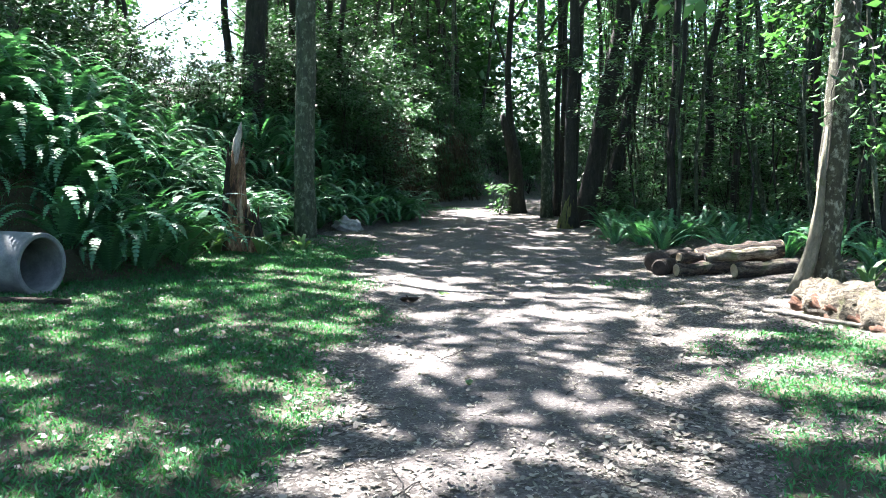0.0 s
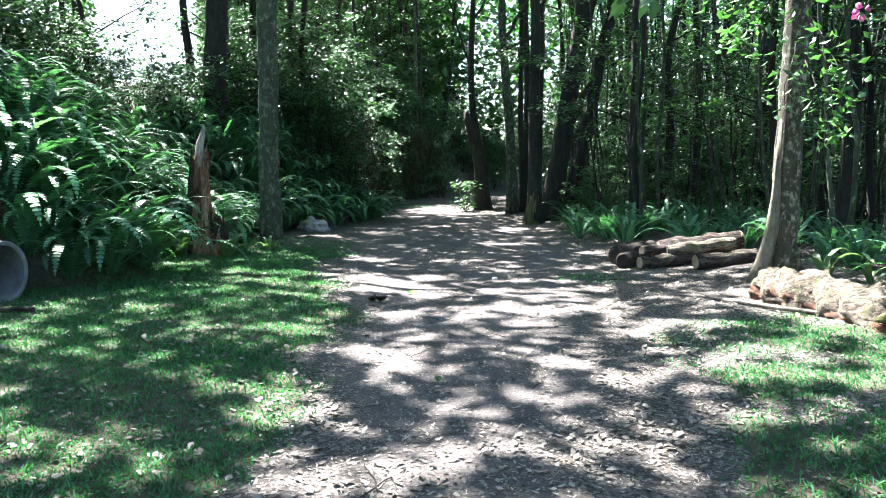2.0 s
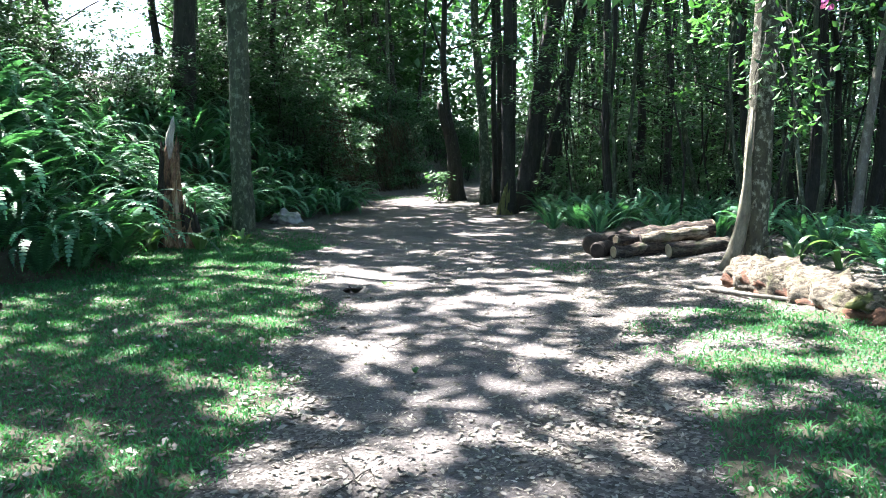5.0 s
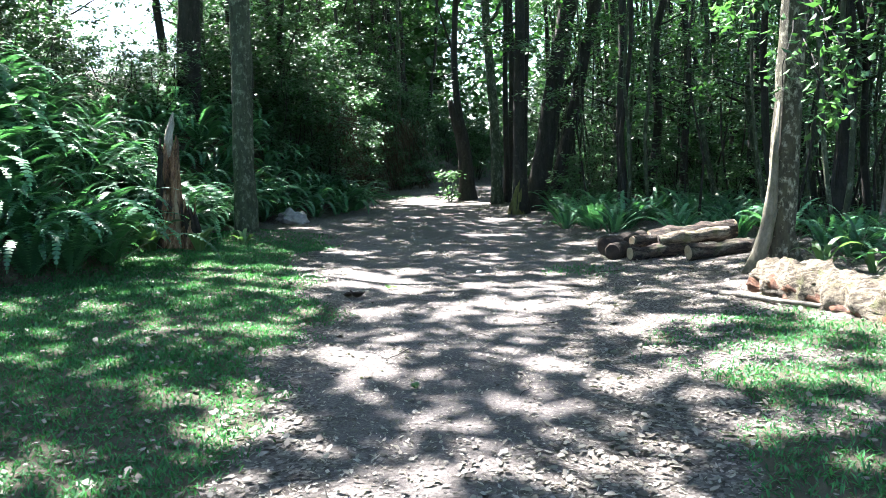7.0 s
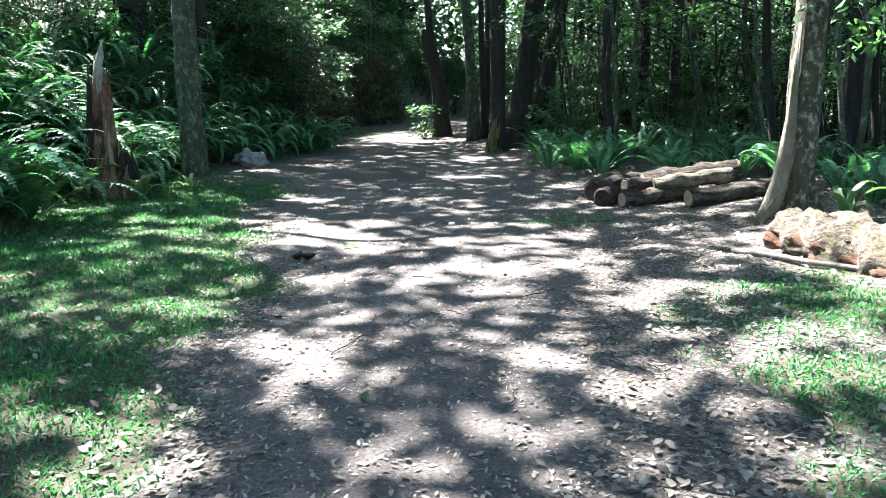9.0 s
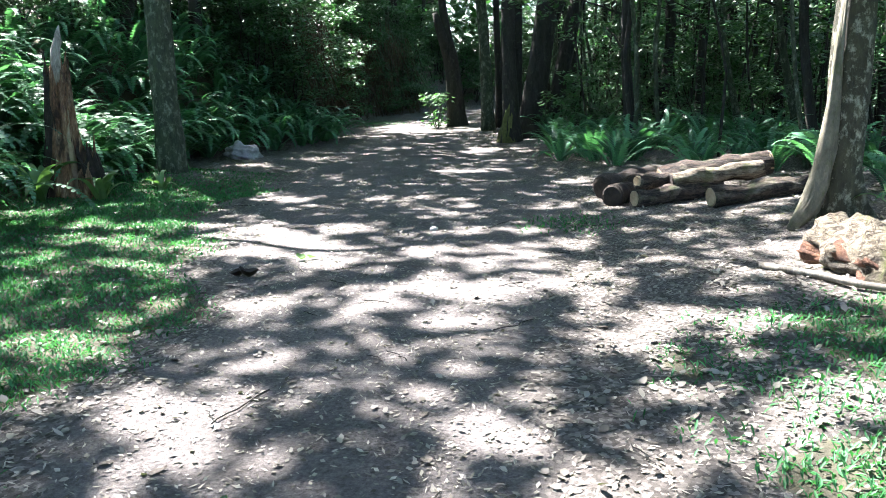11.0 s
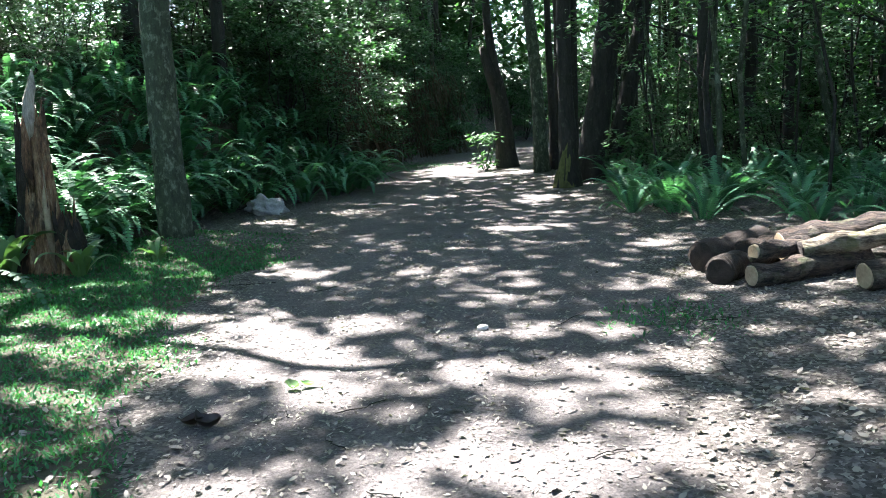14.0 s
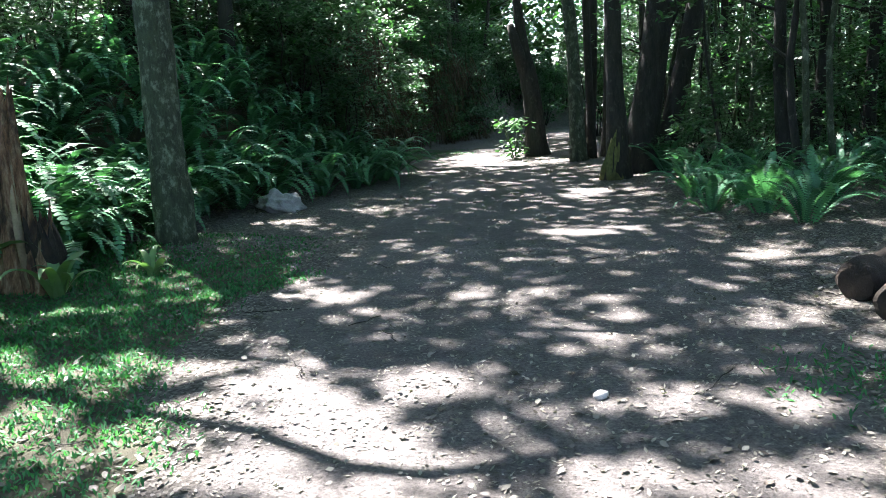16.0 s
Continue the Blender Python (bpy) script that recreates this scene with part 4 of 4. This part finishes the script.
def ring_solid(name, r_out, r_in, length, mat):
    bm = bmesh.new()
    seg = 48
    prof = [(r_out, 0.012), (r_out - 0.012, 0), (r_in + 0.012, 0), (r_in, 0.012), (r_in, -0.0), (r_in, length - 0.01), (r_in + 0.01, length), (r_out - 0.01, length), (r_out, length - 0.01)]
    prof = [p for i, p in enumerate(prof) if i != 4]
    rings = []
    for j in range(seg):
        a = 2 * math.pi * j / seg
        wob = 1 + 0.006 * math.sin(a * 5) + 0.004 * math.sin(a * 11 + 1)
        rings.append([bm.verts.new((-x, r * wob * math.cos(a), r * wob * math.sin(a))) for r, x in prof])
    for j in range(seg):
        for i in range(len(prof)):
            k = (i + 1) % len(prof)
            bm.faces.new((rings[j][i], rings[j][k], rings[(j + 1) % seg][k], rings[(j + 1) % seg][i]))
    bmesh.ops.recalc_face_normals(bm, faces=bm.faces[:])
    me = bpy.data.meshes.new(name)
    bm.to_mesh(me)
    bm.free()
    me.materials.append(mat)
    me.shade_smooth()
    me.set_sharp_from_angle(angle=radians(35))
    return me


pz = h(-5.5, 8.6)
pipe = tagged(new("concrete_pipe", ring_solid("concrete_pipe", 0.36, 0.3, 1.3, M_CONC)), "short grey concrete drain pipe lying in front of ferns", "pipe")
pipe.matrix_world = pose(-5.27, 8.6, pz + 0.32, 4, 0, -12)
n = 9
plate = curve_pts((-6.5, 7.85, h(-6.5, 7.85) + 0.03), (-4.6, 8.0, h(-4.6, 8.0) + 0.04), 8, 0.05, 77)
tagged(new("fallen_branch", trunk_me("fallen_branch", plate, [0.035, 0.04, 0.045, 0.045, 0.05, 0.045, 0.04, 0.035, 0.03], M_LOG, 8, 0.2, 3)), "brown fallen branch lying on the grass", "branch")

# ---- log pile ----


def log(label, a, b, r, mat, seed, end_mat=None, rough=0.13):
    a, b = Vector(a), Vector(b)
    a.z += h(a.x, a.y)
    b.z += h(b.x, b.y)
    d = (b - a).normalized()
    T = thing("log", label, "log", "stacked logs", at=Matrix.Translation(a))
    pts = [a.lerp(b, i / 24) - a + Vector((0, 0, 0.012 * math.sin(i * 0.6 + seed))) for i in range(25)]
    part("bark", mesh_py("bark", *tube(pts, [r * (1 + 0.05 * math.sin(i * 0.5 + seed) + 0.02 * math.sin(i * 2.7)) for i in range(25)], 24, rough * 1.3, seed, freq=9), mat), T)
    for p, sg in ((pts[0], -1), (pts[-1], 1)):
        V, F = tube([p - d * sg * 0.03, p + d * sg * 0.004, p + d * sg * 0.012], [r * 0.9, r * 0.9, r * 0.84], 18, 0.06, seed)
        part("cut_end", mesh_py("cut_end", V, F, end_mat or M_CUT, False), T, "pale sawn end")
    return T


log("dark-barked log lying at the front of the pile", (2.98, 11.27, 0.1), (4.35, 11.6, 0.1), 0.105, M_LOG, 1)
log("thin mossy log lying on the ground", (2.3, 11.72, 0.085), (3.3, 12.05, 0.085), 0.095, M_LOG, 2)
log("short pale log resting on the thin log", (2.36, 11.88, 0.25), (2.85, 12.08, 0.25), 0.075, M_LOG, 3)
log("long weathered log in a pale sunlit colour resting on the pile", (2.74, 11.93, 0.235), (3.75, 12.03, 0.235), 0.085, M_GREYLOG, 4, M_CHAR)
log("thick weathered log at the back of the pile", (2.7, 12.28, 0.23), (3.95, 12.4, 0.23), 0.14, M_LOG, 5)
log("dark rotten log with a blackened end", (2.08, 12.5, 0.13), (2.75, 13.05, 0.13), 0.15, M_CHAR, 6, M_CHAR, 0.05)
log("dark short log beside the rotten one", (2.42, 12.35, 0.15), (3.0, 12.75, 0.15), 0.13, M_LOG, 7, M_CHAR, 0.06)
log("small dark log end at the foot of the pile", (2.1, 11.95, 0.1), (2.32, 12.25, 0.1), 0.12, M_CHAR, 8, M_CHAR, 0.05)

# ---- fallen rotten log ----
def lump(name, size, mat, seed, sub=3, amp=0.3):
    bm = bmesh.new()
    bmesh.ops.create_icosphere(bm, subdivisions=sub, radius=1)
    for v in bm.verts:
        k = 1 + amp * noise.noise(v.co * 1.4 + Vector((seed, 0, 0))) + amp * 0.5 * noise.noise(v.co * 3.5 + Vector((0, seed, 0)))
        v.co = Vector((v.co.x * size[0], v.co.y * size[1], v.co.z * size[2])) * k
    me = bpy.data.meshes.new(name)
    bm.to_mesh(me)
    bm.free()
    me.materials.append(mat)
    me.shade_smooth()
    return me


CHUNKS = [lump("bark_chunk", (0.09, 0.16, 0.05), M_GREYLOG, 1, 3, 0.8), lump("bark_chunk", (0.07, 0.12, 0.06), M_MOSS, 2, 3, 0.8), lump("bark_chunk", (0.1, 0.13, 0.045), M_GREYLOG, 3, 3, 0.9), lump("bark_chunk", (0.06, 0.14, 0.05), M_GREYLOG, 4, 3, 0.9)]
fl = thing("fallen_log", "big rotten fallen log with crumbling orange-red wood in sunlight", "log", at=pose(3.17, 8.98, h(3.17, 8.98)))
ax = [Vector((0.6 * s, -2.3 * s, 0.05 + 0.03 * math.sin(7 * s))) for s in [i / 48 for i in range(49)]]
part("weathered_shell", mesh_py("weathered_shell", *tube(ax, [0.16 + 0.11 * math.sin(math.pi * min(1, 0.12 + i / 52)) + 0.015 * math.sin(i * 1.1) for i in range(49)], 34, 0.36, 31, freq=7), M_GREYLOG), fl, "mossy log shell in a pale sunlit colour")
part("rotten_core", mesh_py("rotten_core", *tube([p + Vector((-0.17, -0.02, -0.03)) for p in ax], [0.075 + 0.03 * math.sin(i * 1.0) for i in range(49)], 24, 0.8, 33, freq=4), M_ROT), fl, "crumbling orange-red rotten wood")
rs = random.Random(61)
for k in range(20):
    q = ax[2 + (k * 46) // 20]
    c = part("bark_chunk", CHUNKS[k % 4], fl)
    c.matrix_local = pose(q.x + rs.uniform(-0.2, 0.16), q.y, q.z + rs.uniform(0.08, 0.19), rs.uniform(-25, 25), rs.uniform(-25, 25), rs.uniform(-30, 30)) @ Matrix.Scale(rs.uniform(0.7, 1.35), 4)
part("hollow_end", mesh_py("hollow_end", *tube([ax[-1] + Vector((-0.05, 0.25, -0.03)), ax[-1] + Vector((-0.04, -0.12, -0.03)), ax[-1] + Vector((-0.03, -0.3, -0.05))], [0.15, 0.17, 0.14], 12, 0.3, 35), M_BARKM), fl)
tw = curve_pts((2.6, 8.75, h(2.6, 8.75) + 0.02), (3.55, 7.2, h(3.55, 7.2) + 0.03), 10, 0.12, 51)
tagged(new("fallen_branch", trunk_me("fallen_branch", tw, [0.03 - 0.0015 * i for i in range(11)], M_PALE, 7, 0.2, 4)), "pale dead branch lying on leaf litter", "branch")

# ---- rock, pebble, litter pieces ----


rock = thing("rock", "pale grey weathered rock at the edge of the ferns", "rock", at=pose(-3.9, 18.4, h(-3.9, 18.4)))
o = part("rock_block", lump("rock_block", (0.34, 0.22, 0.19), M_ROCK, 12, 4, 0.5), rock)
o.matrix_local = pose(0.0, 0, 0.1, 8, 14, 20)
o = tagged(new("stone", lump("stone", (0.045, 0.03, 0.025), M_STONE, 9, 2, 0.25)), "small white stone on the path", "stone")
o.matrix_world = pose(0.18, 10.72, h(0.18, 10.72) + 0.015, 0, 0, 30)

# young bright plant and edge root at the bend
yp = thing("young_plant", "bright green young plant at the path bend", "plant", at=pose(-0.55, 27.6, h(-0.55, 27.6)))
for k in range(5):
    lp = curve_pts((0, 0, -0.05), (math.cos(k * 1.3) * 0.3, math.sin(k * 1.3) * 0.3, 0.75), 5, 0.05, 900 + k)
    part("stem", trunk_me("stem", lp, [0.012] * 6, M_BARKM, 5, 0.1, k), yp)
part("leaves", crown_me("leaves", [(0.2 * math.cos(a), 0.2 * math.sin(a), z) for a, z in ((0, 0.4), (1, 0.7), (2, 0.55), (3, 0.8), (4, 0.35), (5, 0.65))], (0.14, 0.14, 0.15), 170, 0.2, M_BRIGHT, 901), yp)

# ---- overhead branch whose shadow crosses the path ----


def raised(x, y, z):
    return Vector((x + z * SUN.x / SUN.z, y + z * SUN.y / SUN.z, z))


ob_pts = [raised(x, y, z) for x, y, z in ((-4.6, 11.2, 6.6), (-3.4, 10.9, 6.5), (-2.3, 10.6, 6.4), (-1.5, 10.35, 6.4), (-0.95, 10.0, 6.35), (-0.6, 9.92, 6.3), (-0.1, 10.1, 6.3), (0.6, 10.22, 6.35), (1.5, 10.3, 6.45))]
br = thing("overhead_branch", "bare dark bough reaching over the path", "branch", at=Matrix.Translation(ob_pts[0]))
part("bough", trunk_me("bough", [p - ob_pts[0] for p in ob_pts], [0.07, 0.065, 0.06, 0.055, 0.05, 0.05, 0.045, 0.04, 0.03], M_BARK, 8, 0.1, 2), br)

# ---- grass ----
rng = np.random.default_rng(5)


def blades(n, x0, x1, y0, y1):
    x, y = rng.uniform(x0, x1, n), y0 + (y1 - y0) * rng.uniform(0, 1, n) ** 1.25
    g, _ = covers(x, y)
    patch = 0.5 + 0.5 * wave(x, y, 3.3, 1.1) + 0.35 * wave(x, y, 9.0, 2)
    k = rng.uniform(0, 1, n) < g * np.clip(patch + 0.55, 0.3, 1)
    return x[k], y[k]


bx, by = blades(190000, -7.5, -0.9, 2.3, 16)
cx, cy = blades(60000, 0.9, 4.5, 2.3, 9.2)
dx, dy = blades(2600, 1.0, 2.1, 10.3, 11.6)
ex, ey = blades(5000, -4, -1.2, 29, 33.5)
x, y = np.concatenate([bx, cx, dx, ex]), np.concatenate([by, cy, dy, ey])
n = len(x)
z = height(x, y)
L = rng.uniform(0.025, 0.068, n) * (1 + 0.25 * wave(x, y, 2.2, 4))
yaw = rng.uniform(0, 2 * np.pi, n)
lean = rng.uniform(0.25, 1.15, n)
w = rng.uniform(0.002, 0.004, n) * (1 + 0.08 * y)
d = np.stack([np.cos(yaw) * np.sin(lean), np.sin(yaw) * np.sin(lean), np.cos(lean)], 1)
s = np.stack([-np.sin(yaw), np.cos(yaw), np.zeros(n)], 1)
B = np.stack([x, y, z - 0.005], 1)
mid = B + d * (L * 0.55)[:, None]
tip = B + d * L[:, None] - np.stack([0 * L, 0 * L, L * 0.22], 1) + d * (L * 0.1)[:, None]
V = np.stack([B, mid + s * w[:, None] * 1.3, tip, mid - s * w[:, None] * 1.3], 1).reshape(-1, 3)
i = np.arange(n)[:, None] * 4
F = np.concatenate([i + np.array([[0, 1, 2]]), i + np.array([[0, 2, 3]])], 0)
tagged(new("grass", mesh_np("grass", V, F, M_GRASS)), "short patchy green grass beside the path", "grass", kind="stuff")

# ---- leaf litter ----


def flat_leaves(x, y, size, rs, lift=0.006):
    n = len(x)
    yaw = rs.uniform(0, 2 * np.pi, n)
    t1, t2 = rs.normal(0, 0.22, n), rs.normal(0, 0.25, n)
    d = np.stack([np.cos(yaw), np.sin(yaw), t1], 1)
    s = np.stack([-np.sin(yaw), np.cos(yaw), t2], 1)
    P = np.stack([x, y, height(x, y) + lift + np.abs(t1) * size * 0.5 + np.abs(t2) * size * 0.2], 1) - d * size[:, None] * 0.5
    wd = size * rs.uniform(0.2, 0.38, n)
    up = np.array([[0, 0, 1.0]])
    curl = (size * rs.uniform(0.0, 0.16, n))[:, None]
    c, z1 = size[:, None], up * curl
    V = np.stack([P, P + d * c * 0.28 + s * wd[:, None] * 0.9 + z1, P + d * c * 0.65 + s * wd[:, None] * 0.85 + z1, P + d * c + up * curl * 0.8,
                  P + d * c * 0.65 - s * wd[:, None] * 0.85 + z1 * 0.6, P + d * c * 0.28 - s * wd[:, None] * 0.9 + z1], 1).reshape(-1, 3)
    i = np.arange(n)[:, None] * 6
    return V, np.concatenate([i + np.array([[0, 1, 5]]), i + np.array([[1, 2, 5]]), i + np.array([[2, 4, 5]]), i + np.array([[2, 3, 4]])], 0)


n = 130000
x, y = rng.uniform(-7, 6.5, n), 2.2 + 26 * rng.uniform(0, 1, n) ** 1.7
g, li = covers(x, y)
k = rng.uniform(0, 1, n) < np.clip(0.34 + 0.6 * li * (1 - 0.93 * g) - 0.1 * g, 0, 1) * np.clip(0.55 + 0.6 * wave(x, y, 2.9, 7), 0.1, 1)
x, y = x[k], y[k]
V, F = flat_leaves(x, y, rng.uniform(0.012, 0.06, len(x)) * (0.75 + 0.35 * covers(x, y)[1]), rng)
tagged(new("leaf_litter", mesh_np("leaf_litter", V, F, M_DEAD)), "dry brown and pale fallen leaves strewn on the earth", "leaf litter", kind="stuff")
# small debris on the earth
n = 70000
x, y = rng.uniform(-3.5, 5, n), 2.4 + 13 * rng.uniform(0, 1, n) ** 1.5
k = (covers(x, y)[0] < 0.5) & (rng.uniform(0, 1, n) < np.clip(0.35 + value_noise(x, y, 2.3, 6), 0, 1))
x, y = x[k], y[k]
n = len(x)
sz = rng.uniform(0.006, 0.022, n)
yaw = rng.uniform(0, 2 * np.pi, n)
d = np.stack([np.cos(yaw), np.sin(yaw), rng.normal(0, 0.3, n)], 1) * sz[:, None]
s = np.stack([-np.sin(yaw), np.cos(yaw), rng.normal(0, 0.3, n)], 1) * (sz * rng.uniform(0.15, 0.6, n))[:, None]
P = np.stack([x, y, height(x, y) + 0.006], 1)
V = np.stack([P - d, P + s, P + d, P - s], 1).reshape(-1, 3)
i = np.arange(n)[:, None] * 4
tagged(new("ground_debris", mesh_np("ground_debris", V, np.concatenate([i + np.array([[0, 1, 2]]), i + np.array([[0, 2, 3]])], 0), M_DEAD)), "tiny bits of bark and leaf strewn on the path", "debris", kind="stuff")
# twigs
n = 46
tx, ty = rng.uniform(-2.6, 3.2, n), rng.uniform(3.0, 15, n)
TW = [trunk_me("twig", curve_pts((-l / 2, 0, 0), (l / 2, 0.02, 0.004), 7, 0.06, 800 + i), [0.0025 + 0.0015 * i / 4] * 8, M_BARK, 5, 0.2, i) for i, l in enumerate((0.12, 0.2, 0.3, 0.42))]
for k in range(n):
    o = tagged(new("twig", TW[k % 4]), "thin dark dry twig lying on the ground", "twig", "twigs on the path")
    o.matrix_world = pose(tx[k], ty[k], h(tx[k], ty[k]) + 0.008, 0, 0, rng.uniform(0, 360))


def curled_leaf(x, y, s, mat, label, seed):
    bm = bmesh.new()
    rows = []
    for i in range(8):
        t = i / 7
        w = 0.3 * math.sin(math.pi * min(0.97, t + 0.05)) ** 0.8
        rows.append([bm.verts.new((u * w, t - 0.5, 0.8 * (u * w) ** 2 * 4 + 0.35 * (t - 0.5) ** 2 * 4 + 0.03 * math.sin(seed + 5 * t + 3 * u))) for u in (-1, -0.5, 0, 0.5, 1)])
    for a, b in zip(rows, rows[1:]):
        for j in range(4):
            bm.faces.new((a[j], a[j + 1], b[j + 1], b[j]))
    me = bpy.data.meshes.new("fallen_leaf")
    bm.to_mesh(me)
    bm.free()
    me.materials.append(mat)
    me.shade_smooth()
    o = tagged(new("fallen_leaf", me), label, "leaf")
    o.matrix_world = pose(x, y, h(x, y) + 0.012, 0, 0, seed * 57) @ Matrix.Scale(s, 4)


M_BROWN = leaf_material("brown_leaf", (0.014, 0.008, 0.006), (0.035, 0.018, 0.012), 0.1, 0.5)
curled_leaf(-1.14, 8.98, 0.2, M_BROWN, "curled dark-brown dead leaf on the path", 1)
curled_leaf(-1.24, 9.03, 0.15, M_BROWN, "curled dark-brown dead leaf on the path", 2)
curled_leaf(-0.3, 5.66, 0.09, M_STRAP, "small yellow-green fallen leaf", 3)
curled_leaf(-0.86, 9.55, 0.12, M_STRAP, "green fallen leaf on sunlit earth", 4)
curled_leaf(-0.78, 9.6, 0.09, M_STRAP, "green fallen leaf on sunlit earth", 5)

# ---- larger fallen leaves lying on the earth, each its own piece ----


def dry_leaf_me(seed):
    V, F = [], []
    for i in range(7):
        t = i / 6
        w = (0.17 + 0.03 * seed) * math.sin(math.pi * (0.02 + 0.97 * t ** 0.9)) + 0.01 * math.sin(seed + 9 * t)
        for u in (-1, 0, 1):
            V.append((u * w + 0.05 * math.sin(seed + 3 * t), t - 0.5, 0.9 * (u * w) ** 2 + 0.12 * (t - 0.5) ** 2 + 0.05 * math.sin(seed * 2 + 4 * t + 2 * u)))
    for i in range(6):
        for j in range(2):
            k = i * 3 + j
            F.append((k, k + 1, k + 4, k + 3))
    return mesh_py("fallen_leaf", V, F, M_DRY)


DRY = [dry_leaf_me(i) for i in range(5)]
rng = np.random.default_rng(404)
k = 0
while k < 215:
    x, y = rng.uniform(-2.6, 3.4), 3.2 + 8.5 * rng.uniform(0, 1) ** 1.3
    if covers(np.array([x]), np.array([y]))[0][0] > 0.5:
        continue
    o = part("fallen_leaf", DRY[k % 5], ground)
    o.matrix_world = pose(x, y, h(x, y) + 0.008, rng.uniform(-10, 10), rng.uniform(-12, 12), rng.uniform(0, 360)) @ Matrix.Scale(rng.uniform(0.04, 0.085), 4)
    k += 1
